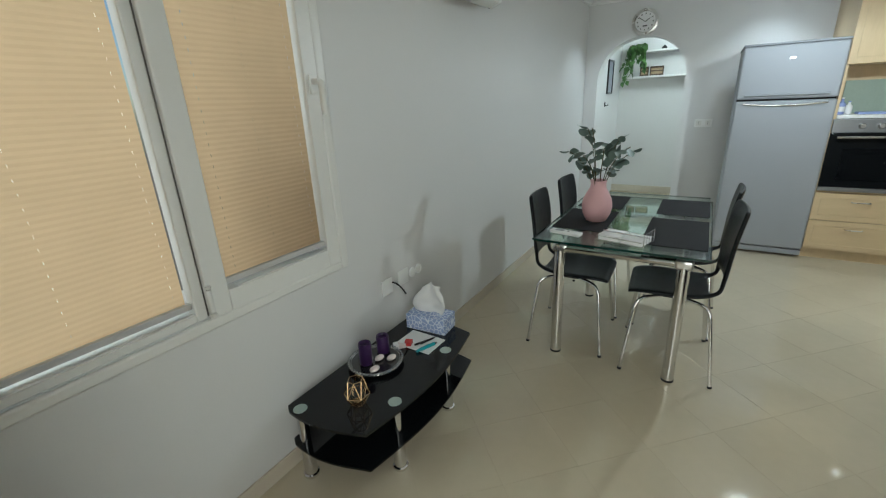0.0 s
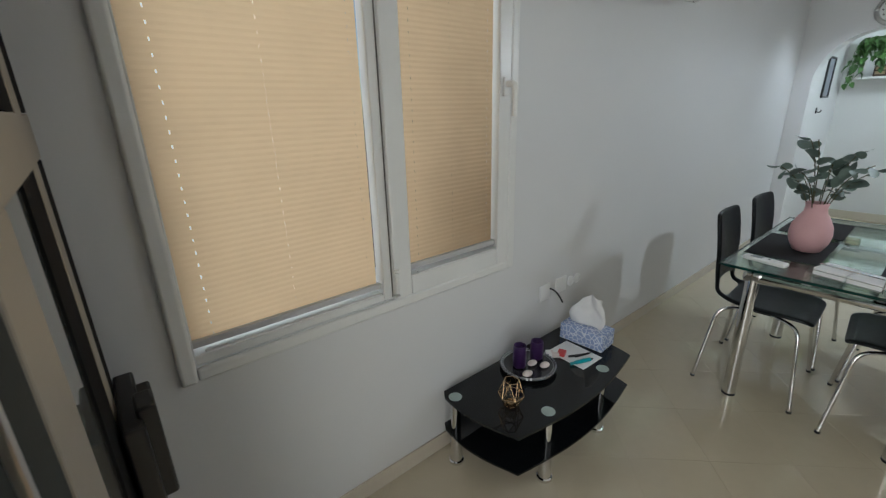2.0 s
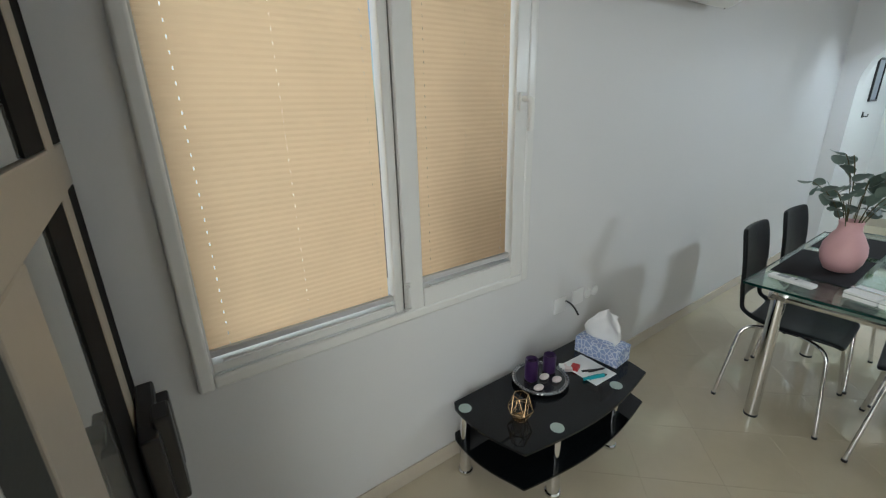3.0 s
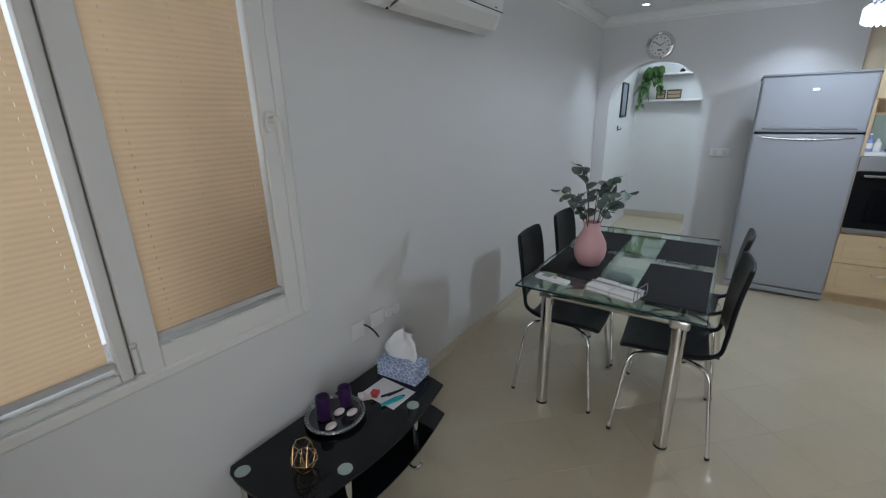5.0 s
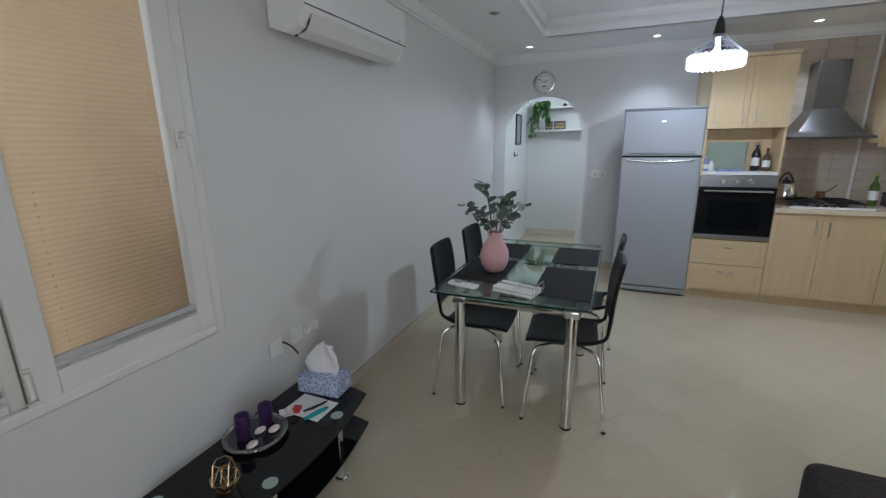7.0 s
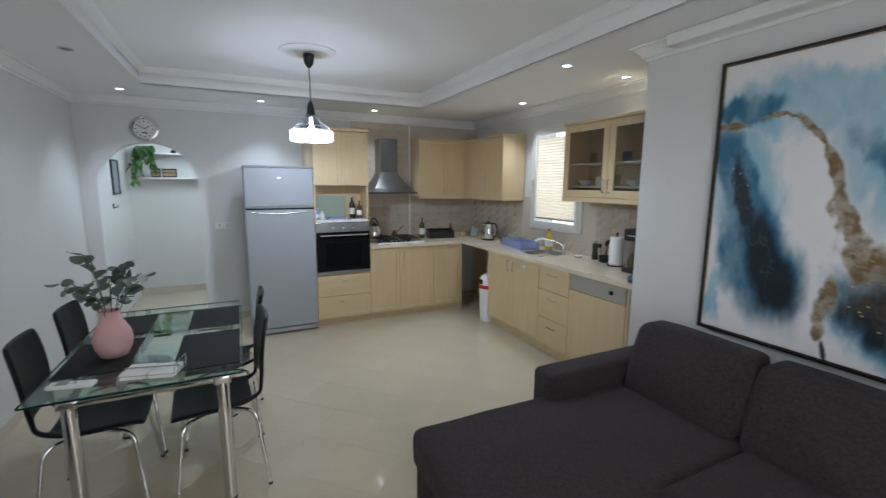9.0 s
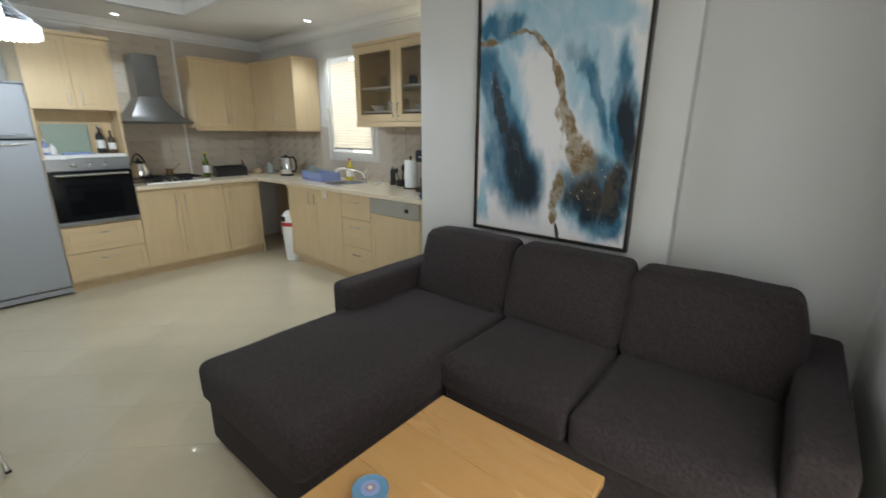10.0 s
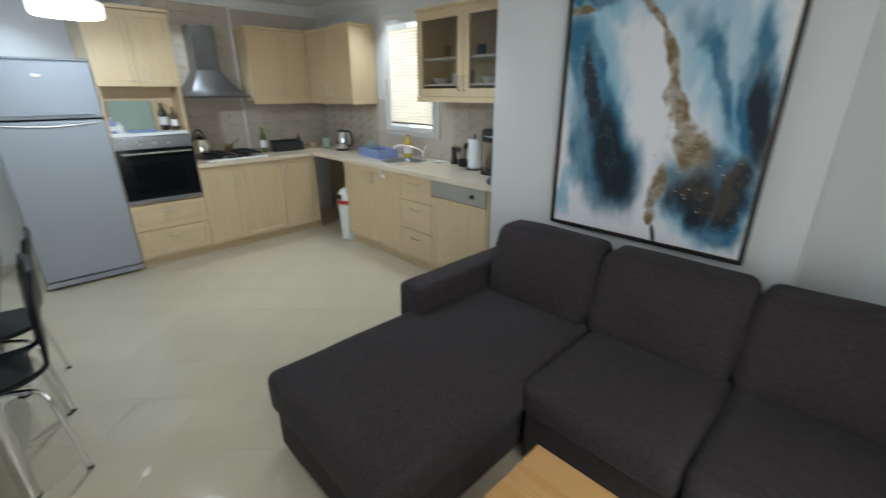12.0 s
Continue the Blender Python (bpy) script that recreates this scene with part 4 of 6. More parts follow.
def hob():
    h = thing("gas_hob", (3.17, 4.98, 0.9025), "steel gas hob with black cast-iron grates", "hob")
    part("plate", one(-0.29, 0.29, -0.26, 0.24, 0, 0.012, bevel=0.005), NICKEL, h)
    part("front_edge", one(-0.29, 0.29, -0.272, -0.2605, -0.0, 0.020, bevel=0.003), WHITE, h, "pale front edge")
    for x in (-0.14, 0.14):
        for y in (-0.09, 0.12):
            part("burner", lathe(bmesh.new(), [(0.045, 0.0), (0.045, 0.012), (0.03, 0.018), (0.03, 0.026), (0.0, 0.028)], (x, y, 0.012), 20), BLACK, h)
        g = bmesh.new()
        for dx in (-0.115, 0.115):
            tube(g, [(x + dx, -0.19, 0.045), (x + dx, 0.22, 0.045)], 0.006, 6)
        for dy in (-0.19, -0.09, 0.015, 0.12, 0.22):
            tube(g, [(x - 0.115, dy, 0.045), (x + 0.115, dy, 0.045)], 0.006, 6)
        for dx in (-0.115, 0.115):
            for dy in (-0.18, 0.21):
                cyl(g, (x + dx, dy, 0.012), (x + dx, dy, 0.045), 0.005, seg=8)
        part("grate", g, BLACK, h)
    for k in range(4):
        part("knob", lathe(bmesh.new(), [(0.018, 0), (0.018, 0.01), (0.014, 0.025)], (0.0 + 0.055 * k - 0.08, -0.235, 0.012), 16), BLACK, h)


hob()


def hood():
    h = thing("cooker_hood", (3.20, FAR, 0), "steel chimney cooker hood on the tiled wall", "hood")
    b = bmesh.new()
    rings = []
    for k in range(9):
        q = k / 8
        hw, dp, z = 0.30 - 0.19 * q ** 0.65, 0.47 - 0.22 * q ** 0.7, 1.535 + 0.22 * q
        rings.append([b.verts.new(v) for v in ((-hw, -0.012, z), (-hw, -dp, z - 0.03 * (1 - q)), (0, -dp - 0.05 * (1 - q), z - 0.03 * (1 - q)), (hw, -dp, z - 0.03 * (1 - q)), (hw, -0.012, z))])
    for p, q in zip(rings, rings[1:]):
        for k in range(5):
            b.faces.new((p[k], p[(k + 1) % 5], q[(k + 1) % 5], q[k]))
    b.faces.new(rings[0][::-1]), b.faces.new(rings[-1])
    part("canopy", b, DARKSTEEL, h)
    part("rim", one(-0.302, 0.302, -0.47, -0.012, 1.485, 1.508, bevel=0.004), DARKSTEEL, h)
    part("chimney", one(-0.115, 0.115, -0.25, -0.012, 1.745, 2.17, bevel=0.004), DARKSTEEL, h)


hood()

# upper cabinets beyond the hood and round the corner
UZ0, UZ1 = 1.445, 2.165
u1 = unit("wall_cabinet", (3.585, 5.17), 0, 0.68, FAR - 5.17 - 0.012, UZ0, UZ1, "pale maple wall cabinet with two doors")
front(u1, "door", 0, 0.40, UZ0, UZ1, 0, hx=0.355, hz=1.56)
front(u1, "door", 0.40, 0.68, UZ0, UZ1, 0, hx=0.445, hz=1.56)
part("light_rail", one(-0.004, 0.70, -0.006, 0.02, UZ0 - 0.035, UZ0 - 0.001, bevel=0.004), WOODH, u1)
part("crown", one(-0.01, 0.69, -0.012, 0.31, UZ1 + 0.001, UZ1 + 0.028, bevel=0.006), WOODH, u1)
u2 = unit("wall_cabinet", (4.27, 5.165), -90, 0.905, KX - 4.27 - 0.012, UZ0, UZ1, "pale maple corner wall cabinet with two doors")
part("corner_post", one(-0.0025, 0.0285, -0.001, 0.02, UZ0, UZ1), WOOD, u2)
front(u2, "door", 0.03, 0.46, UZ0, UZ1, 0, hx=0.42, hz=1.56)
front(u2, "door", 0.46, 0.905, UZ0, UZ1, 0, hx=0.50, hz=1.56)
part("light_rail", one(0.0, 0.909, -0.006, 0.02, UZ0 - 0.035, UZ0 - 0.001, bevel=0.004), WOODH, u2)
part("light_rail", one(0.890, 0.909, 0.02, 0.31, UZ0 - 0.035, UZ0 - 0.001, bevel=0.004), WOODH, u2)
part("crown", one(0.0, 0.917, -0.012, 0.31, UZ1 + 0.001, UZ1 + 0.028, bevel=0.006), WOODH, u2)

# glazed wall cabinet by the painting wall
GZ0, GZ1 = 1.50, 2.15
g1 = unit("glass_cabinet", (4.27, 3.215), -90, 1.19, KX - 4.27 - 0.012, GZ0, GZ1, "pale maple wall cabinet with glazed doors and dishes", hollow=True)
front(g1, "door", 0, 0.545, GZ0, GZ1, 0, hx=0.515, hz=1.60, glazed=True)
front(g1, "door", 0.545, 1.09, GZ0, GZ1, 0, hx=0.575, hz=1.60, glazed=True)
for z in (1.585, 1.79):
    part("shelf", one(0.02, 1.17, 0.06, 0.30, z, z + 0.016), WHITE, g1)
part("light_rail", one(-0.004, 1.19, -0.006, 0.022, GZ0 - 0.045, GZ0 - 0.001, bevel=0.005), WOODH, g1)
part("light_rail", one(-0.004, 0.016, 0.023, 0.31, GZ0 - 0.045, GZ0 - 0.001, bevel=0.005), WOODH, g1)
part("crown", one(-0.012, 1.19, -0.014, 0.31, GZ1 + 0.001, GZ1 + 0.03, bevel=0.007), WOODH, g1)

# dishes behind the glazed doors
for k in range(11):
    y, z = 3.12 - 0.095 * k, (1.602, 1.807)[k % 2]
    if k % 3 == 0:
        b = lathe(bmesh.new(), [(0.03, 0), (0.05, 0.02), (0.07, 0.05), (0.068, 0.05), (0.045, 0.02)], (0, 0, 0), 20)
        ob = solid("bowl", b, WHITE, "white bowl on the cabinet shelf", "bowl", "dishes in the cabinet")
    elif k % 3 == 1:
        b = lathe(bmesh.new(), [(0.028, 0), (0.033, 0.10), (0.031, 0.10), (0.026, 0.005)], (0, 0, 0), 20)
        ob = solid("drinking_glass", b, GLASS, "clear drinking glass on the shelf", "glass", "dishes in the cabinet")
    else:
        b = lathe(bmesh.new(), [(0.032, 0), (0.038, 0.03), (0.038, 0.085), (0.035, 0.085), (0.033, 0.01)], (0, 0, 0), 20)
        ob = solid("mug", b, BLUEGLAZE if k % 2 else WHITE, "glazed mug on the cabinet shelf", "mug", "dishes in the cabinet")
    ob.matrix_world = pose(4.46, y, z)


def fridge():
    f = thing("fridge", (1.828, 4.67, 0), "tall silver fridge freezer with two doors", "fridge")
    part("body", one(-0.333, 0.333, 0.062, 0.70, 0.02, 1.765, bevel=0.008), SILVER, f)
    fz = part("freezer_door", one(-0.338, 0.338, 0.0, 0.056, 1.352, 1.768, bevel=0.016, seg=4), SILVER, f)
    fd = part("fridge_door", one(-0.338, 0.338, 0.0, 0.056, 0.075, 1.340, bevel=0.016, seg=4), SILVER, f)
    part("gasket", one(-0.328, 0.328, 0.02, 0.064, 1.338, 1.364), RUBBER, f)
    part("top_cap", one(-0.340, 0.340, 0.004, 0.70, 1.769, 1.785, bevel=0.006), SILVER, f)
    part("kick_plate", one(-0.335, 0.335, 0.012, 0.06, 0.022, 0.068, bevel=0.004), SILVER, f)
    for d, z, dz in ((fd, 1.318, -0.018), (fz, 1.384, 0.0)):
        b = bmesh.new()
        tube(b, [(-0.28 + 0.56 * k / 16, -0.008, z + dz * math.sin(math.pi * k / 16)) for k in range(17)], 0.009)
        part("handle", b, CHROME if dz else SILVER, d, "curved silver door grip")
    part("badge", one(-0.02, 0.02, -0.002, 0.002, 1.655, 1.672, bevel=0.001), NICKEL, fz, "small plain maker's badge")
    for x in (-0.3, 0.3):
        part("foot", cyl(bmesh.new(), (x, 0.10, 0), (x, 0.10, 0.03), 0.02), BLACK, f)
        part("foot", cyl(bmesh.new(), (x, 0.62, 0), (x, 0.62, 0.03), 0.02), BLACK, f)


fridge()

# ---- lamps ----


def pendant():
    p = thing("pendant_lamp", (2.00, 3.58, 0), "glass pendant lamp with crystal prisms, switched on", "lamp")
    part("ceiling_rose", lathe(bmesh.new(), [(0.0, 2.606), (0.06, 2.602), (0.14, 2.600), (0.19, 2.606), (0.215, 2.612), (0.22, 2.6185)], (0, 0, 0), 48), PLASTER, p, "round white plaster rose")
    part("canopy", lathe(bmesh.new(), [(0.012, 2.50), (0.035, 2.53), (0.042, 2.575), (0.042, 2.60)], (0, 0, 0), 24), BLACK, p)
    part("cord", tube(bmesh.new(), [(0, 0, 2.51), (0.002, 0, 2.35), (0, 0, 2.21)], 0.004, 8), BLACK, p)
    part("cap", lathe(bmesh.new(), [(0.010, 2.25), (0.022, 2.22), (0.034, 2.15), (0.037, 2.125), (0.033, 2.125), (0.015, 2.20)], (0, 0, 0), 28), GREYPANEL, p)
    b = bmesh.new()
    prof = [(0.036, 2.145), (0.075, 2.10), (0.130, 2.055), (0.158, 2.02)]
    for k in range(28):
        a = 2 * math.pi * k / 28
        tube(b, [(r * math.cos(a), r * math.sin(a), z) for r, z in prof], 0.0022, 6)
    for r, z in prof[1:]:
        tube(b, [(r * math.cos(2 * math.pi * k / 36), r * math.sin(2 * math.pi * k / 36), z) for k in range(37)], 0.003, 6)
    part("cage", b, STEEL, p, "dark wire lamp cage")
    part("shade", lathe(bmesh.new(), [(0.038, 2.14), (0.072, 2.098), (0.126, 2.052), (0.153, 2.02), (0.151, 2.018), (0.124, 2.049), (0.070, 2.095), (0.036, 2.137)], (0, 0, 0), 36), SHADE, p, "smoked glass shade")
    prism = lathe(bmesh.new(), [(0.002, 0.0), (0.0135, 0.012), (0.0135, 0.075), (0.004, 0.086)], (0, 0, 0), 6)
    me = mesh_of("prism", prism, CRYSTAL, False)
    for k in range(30):
        a = 2 * math.pi * k / 30
        ob = new("prism", me)
        ob.parent = p
        ob.matrix_basis = pose(0.154 * math.cos(a), 0.154 * math.sin(a), 1.942, 0, 0, math.degrees(a))
    part("bulb", lathe(bmesh.new(), [(0.004, 1.972), (0.022, 1.985), (0.030, 2.01), (0.024, 2.045), (0.013, 2.07), (0.013, 2.13)], (0, 0, 0), 20), BULB, p, "lit bulb").visible_shadow = False
    return p


SHADE = clear_glass("smoked_shade", (0.62, 0.62, 0.64))
CRYSTAL = material("lit_crystal", (1.0, 0.97, 0.90), 0.15, var=0.02, bump=0.0, emit=2.2)
BULB = material("lit_bulb", (1.0, 0.93, 0.80), 0.3, var=0.0, bump=0.0, emit=25)
SPOTLIT = material("lit_spot_lens", (1.0, 0.97, 0.93), 0.3, var=0.0, bump=0.0, emit=14)
SPOTOFF = material("unlit_spot_lens", (0.25, 0.25, 0.25), 0.2, var=0.0, bump=0.0)
pendant()
lamp("pendant_light", "POINT", pose(2.00, 3.58, 1.955), 52, (0.97, 0.98, 1.0), radius=0.022)

SPOTS = [(0.50, 5.05), (1.72, 5.10), (2.98, 5.12), (4.28, 3.92), (3.68, 2.56), (4.33, 2.60)]
for k, (x, y) in enumerate(SPOTS + [(0.48, 3.72)]):
    s = thing("ceiling_spot", (x, y, TOP), "recessed ceiling spot in a white ring" + (", lit" if k < 6 else ", not lit"), "lamp", "ceiling spots")
    part("ring", lathe(bmesh.new(), [(0.030, -0.001), (0.030, -0.006), (0.042, -0.006), (0.044, -0.001)], (0, 0, 0), 28), WHITE if k < 6 else NICKEL, s)
    part("lens", cyl(bmesh.new(), (0, 0, -0.0035), (0, 0, -0.001), 0.0295, seg=24), SPOTLIT if k < 6 else SPOTOFF, s)
    if k < 6:
        lamp("spot_light", "SPOT", look((x, y, TOP - 0.015), (x + 0.001, y, 0)), 36, (0.95, 0.97, 1.0), angle=98)
lamp("hall_light", "POINT", pose(1.25, 5.95, 2.30), 36, (0.95, 1.0, 0.97), radius=0.15)


def air_conditioner():
    a = thing("air_conditioner", (0.0, 2.236, 2.0), "white wall-mounted air conditioner", "air conditioner")
    a.scale = (1, 1.03, 1)
    prof = [(0.003, 0.0), (0.10, -0.035), (0.165, -0.01), (0.205, 0.075), (0.212, 0.16), (0.205, 0.262), (0.17, 0.275), (0.003, 0.275)]

    def shell(y0, y1, pr):
        b = bmesh.new()
        l, r = [b.verts.new((x, y0, z)) for x, z in pr], [b.verts.new((x, y1, z)) for x, z in pr]
        b.faces.new(l[::-1]), b.faces.new(r)
        for k in range(len(pr)):
            b.faces.new((l[k], l[(k + 1) % len(pr)], r[(k + 1) % len(pr)], r[k]))
        bmesh.ops.bevel(b, geom=[e for e in b.edges if abs(e.verts[0].co.y - e.verts[1].co.y) < 1e-5], offset=0.006, segments=2, affect="EDGES")
        return b
    part("housing", shell(-0.45, 0.45, prof), WHITE, a)
    part("flap", shell(-0.40, 0.40, [(0.112, -0.036), (0.166, -0.0165), (0.196, 0.048), (0.199, 0.046), (0.169, -0.020), (0.114, -0.040)]), PVC, a, "closed air flap")
    part("flap_gap", shell(-0.402, 0.402, [(0.105, -0.0345), (0.110, -0.0365), (0.111, -0.034), (0.106, -0.033)]), RUBBER, a)
    part("panel_gap", one(0.203, 0.2075, -0.448, 0.448, 0.070, 0.073), RUBBER, a)
    part("indicator", one(0.208, 0.2125, 0.35, 0.37, 0.082, 0.086), BLACK, a)


air_conditioner()


def clock():
    c = thing("wall_clock", (0.595, FAR, 2.165), "round silver wall clock reading ten to two", "clock")
    q = pose(0, 0, 0, 90)

    def p(name, b, mat, label=""):
        bmesh.ops.transform(b, matrix=q, verts=b.verts)
        return part(name, b, mat, c, label)
    p("rim", lathe(bmesh.new(), [(0.098, 0.002), (0.098, 0.018), (0.108, 0.030), (0.128, 0.026), (0.133, 0.010), (0.133, 0.002)], (0, 0, 0), 48), NICKEL, "satin silver rim")
    p("face", cyl(bmesh.new(), (0, 0, 0.003), (0, 0, 0.014), 0.0985, seg=48), WHITE)
    for k in range(12):
        a = math.pi / 6 * k
        p("hour_mark", one(0.078 * math.cos(a) - 0.005, 0.078 * math.cos(a) + 0.005, 0.078 * math.sin(a) - 0.006, 0.078 * math.sin(a) + 0.006, 0.0145, 0.016), BLACK)
    for a, ln, w in ((math.radians(90 - 55), 0.055, 0.004), (math.radians(90 + 55), 0.075, 0.003)):
        p("hand_pointer", tube(bmesh.new(), [(0, 0, 0.019), (ln * math.cos(a), ln * math.sin(a), 0.019)], w, 6), BLACK)
    for a in (0, 90, 180, 270):
        r = math.radians(a)
        p("stud", cyl(bmesh.new(), (0.114 * math.cos(r), 0.114 * math.sin(r), 0.024), (0.114 * math.cos(r), 0.114 * math.sin(r), 0.033), 0.008, seg=12), CHROME)
    p("display", one(-0.022, 0.022, -0.046, -0.034, 0.0145, 0.016), BLACK, "small dark display bar")


clock()


def socket_plate(at, rz, w, label, n):
    s = thing("socket", at, label, "socket", "", rz)
    part("plate", one(-w / 2, w / 2, -0.010, -0.001, -0.042, 0.042, bevel=0.003), WHITE, s)
    for k in range(n):
        x = -w / 2 + w * (k + 0.5) / n
        part("insert", one(x - 0.024, x + 0.024, -0.013, -0.0095, -0.026, 0.026, bevel=0.004), PVC, s)
        for dz in (-0.009, 0.009):
            part("hole", cyl(bmesh.new(), (x, -0.0145, dz), (x, -0.0125, dz), 0.0035, seg=10), BLACK, s)


socket_plate((1.265, FAR, 1.12), 0, 0.165, "white double wall socket on the grey wall", 2)
socket_plate((0.0, 1.60, 0.545), -90 + 180, 0.085, "white wall socket plate with a stub of black cable", 0)
socket_plate((0.0, 1.74, 0.55), 90, 0.09, "white aerial socket plate low on the wall", 0)
for y in (1.83, 1.89):
    s = thing("wall_socket", (0.0, y, 0.545), "round white wall socket low on the wall", "socket", "low wall sockets")
    part("cup", lathe(bmesh.new(), [(0.028, 0.001), (0.028, 0.008), (0.021, 0.010), (0.019, 0.006)], (0, 0, 0), 24), WHITE, s).matrix_basis = pose(0, 0, 0, 0, 90)
solid("cable_stub", tube(bmesh.new(), arc_pts((0.012, 1.635, 0.560), (0.05, 1.65, 0.555), (0.055, 1.690, 0.480)), 0.0045, 8), BLACK, "short loose black cable at the wall", "cable")


def painting():
    p = thing("painting", (PX, 1.003, 0.806), "abstract blue, white and gold canvas in a thin black frame", "painting")
    p.scale = (1, 0.987, 0.984)
    fr = bmesh.new()
    for a in ((-0.50, -0.486, 0, 1.47), (0.486, 0.50, 0, 1.47), (-0.486, 0.486, 0, 0.014), (-0.486, 0.486, 1.456, 1.47)):
        box(fr, -0.045, -0.004, a[0], a[1], a[2], a[3], 0.0015)
    part("frame", fr, BLACK, p, "thin black frame with a gilt inner edge")
    fi = bmesh.new()
    for a in ((-0.4858, -0.4825, 0.0142, 1.4558), (0.4825, 0.4858, 0.0142, 1.4558), (-0.4825, 0.4825, 0.0142, 0.0175), (-0.4825, 0.4825, 1.4525, 1.4558)):
        box(fi, -0.040, -0.006, a[0], a[1], a[2], a[3])
    part("inner_edge", fi, GOLD, p)
    part("canvas", one(-0.034, -0.010, -0.480, 0.480, 0.020, 1.450), CANVAS, p, "painted canvas")


def canvas_paint():
    """Poured paint: white ground, blue and teal washes with dark cores, a broken gold vein."""
    m = bpy.data.materials.new("poured_paint")
    m.use_nodes = True
    n, l = m.node_tree.nodes, m.node_tree.links
    b = n["Principled BSDF"]
    co = n.new("ShaderNodeTexCoord")
    warp = n.new("ShaderNodeTexNoise")
    warp.inputs["Scale"].default_value, warp.inputs["Detail"].default_value, warp.inputs["Roughness"].default_value = 3.2, 9, 0.58
    flow = n.new("ShaderNodeMapping")
    flow.inputs["Rotation"].default_value, flow.inputs["Scale"].default_value = (radians(-22), 0, 0), (1, 1.7, 0.75)
    l.new(co.outputs["Object"], flow.inputs[0]), l.new(flow.outputs[0], warp.inputs["Vector"])
    sub = n.new("ShaderNodeVectorMath")
    sub.operation = "SUBTRACT"
    sub.inputs[1].default_value = (0.5, 0.5, 0.5)
    l.new(warp.outputs["Color"], sub.inputs[0])

    def spot(u, v, a, bb, turn, soft, warp_by):
        """A ragged ellipse; u from the picture's left, v up, in metres; turn in degrees."""
        sc = n.new("ShaderNodeVectorMath")
        sc.operation = "MULTIPLY_ADD"
        sc.inputs[1].default_value = (warp_by * 1.55,) * 3
        l.new(sub.outputs[0], sc.inputs[0]), l.new(co.outputs["Object"], sc.inputs[2])
        mp = n.new("ShaderNodeMapping")
        mp.vector_type = "TEXTURE"
        mp.inputs["Location"].default_value = (-0.034, 0.5 - u, v)
        mp.inputs["Rotation"].default_value = (radians(turn), 0, 0)
        mp.inputs["Scale"].default_value = (10, a, bb)
        l.new(sc.outputs[0], mp.inputs[0])
        ln = n.new("ShaderNodeVectorMath")
        ln.operation = "LENGTH"
        l.new(mp.outputs[0], ln.inputs[0])
        rg = n.new("ShaderNodeMapRange")
        rg.interpolation_type = "SMOOTHSTEP"
        rg.inputs["From Min"].default_value, rg.inputs["From Max"].default_value = 1 + 0.40 * soft, 1 - 0.36 * soft
        l.new(ln.outputs["Value"], rg.inputs["Value"])
        return rg.outputs[0]

    def most(sockets):
        out = sockets[0]
        for s in sockets[1:]:
            mx = n.new("ShaderNodeMath")
            mx.operation = "MAXIMUM"
            l.new(out, mx.inputs[0]), l.new(s, mx.inputs[1])
            out = mx.outputs[0]
        return out

    def times(a, k):
        mu = n.new("ShaderNodeMath")
        mu.operation = "MULTIPLY"
        l.new(a, mu.inputs[0])
        if isinstance(k, float):
            mu.inputs[1].default_value = k
        else:
            l.new(k, mu.inputs[1])
        return mu.outputs[0]

    def over(base, fac, colour):
        mx = n.new("ShaderNodeMix")
        mx.data_type = "RGBA"
        mx.inputs["B"].default_value = (*colour, 1)
        if isinstance(base, tuple):
            mx.inputs["A"].default_value = (*base, 1)
        else:
            l.new(base, mx.inputs["A"])
        l.new(fac, mx.inputs["Factor"])
        return mx.outputs["Result"]

    fine = n.new("ShaderNodeTexNoise")
    fine.inputs["Scale"].default_value, fine.inputs["Detail"].default_value, fine.inputs["Roughness"].default_value = 17, 8, 0.62
    l.new(co.outputs["Object"], fine.inputs["Vector"])
    grit = n.new("ShaderNodeMapRange")
    grit.inputs["From Min"].default_value, grit.inputs["From Max"].default_value = 0.40, 0.56
    l.new(fine.outputs[0], grit.inputs["Value"])
    wash = most([spot(0.25, 1.18, 0.34, 0.12, 6, 0.9, 0.25), spot(0.20, 0.72, 0.17, 0.52, -16, 0.9, 0.22), spot(0.70, 0.90, 0.13, 0.36, -22, 1.0, 0.25),
                 spot(0.86, 0.70, 0.13, 0.40, 0, 0.9, 0.22), spot(0.80, 0.28, 0.24, 0.24, 0, 0.6, 0.25), spot(0.10, 0.24, 0.05, 0.22, 20, 1.0, 0.25), spot(0.66, 1.22, 0.34, 0.09, 14, 1.2, 0.25)])
    mid = most([spot(0.13, 0.86, 0.075, 0.26, -14, 0.7, 0.16), spot(0.28, 0.44, 0.165, 0.36, -20, 0.7, 0.17), spot(0.91, 0.72, 0.075, 0.30, -8, 0.7, 0.18), spot(0.14, 1.20, 0.17, 0.065, 8, 0.9, 0.2), spot(0.84, 1.36, 0.16, 0.10, 20, 0.6, 0.2),
                spot(0.80, 0.30, 0.21, 0.22, 0, 0.6, 0.22), spot(0.72, 0.84, 0.045, 0.24, -24, 1.2, 0.22), spot(0.92, 0.16, 0.10, 0.10, -30, 0.8, 0.2)])
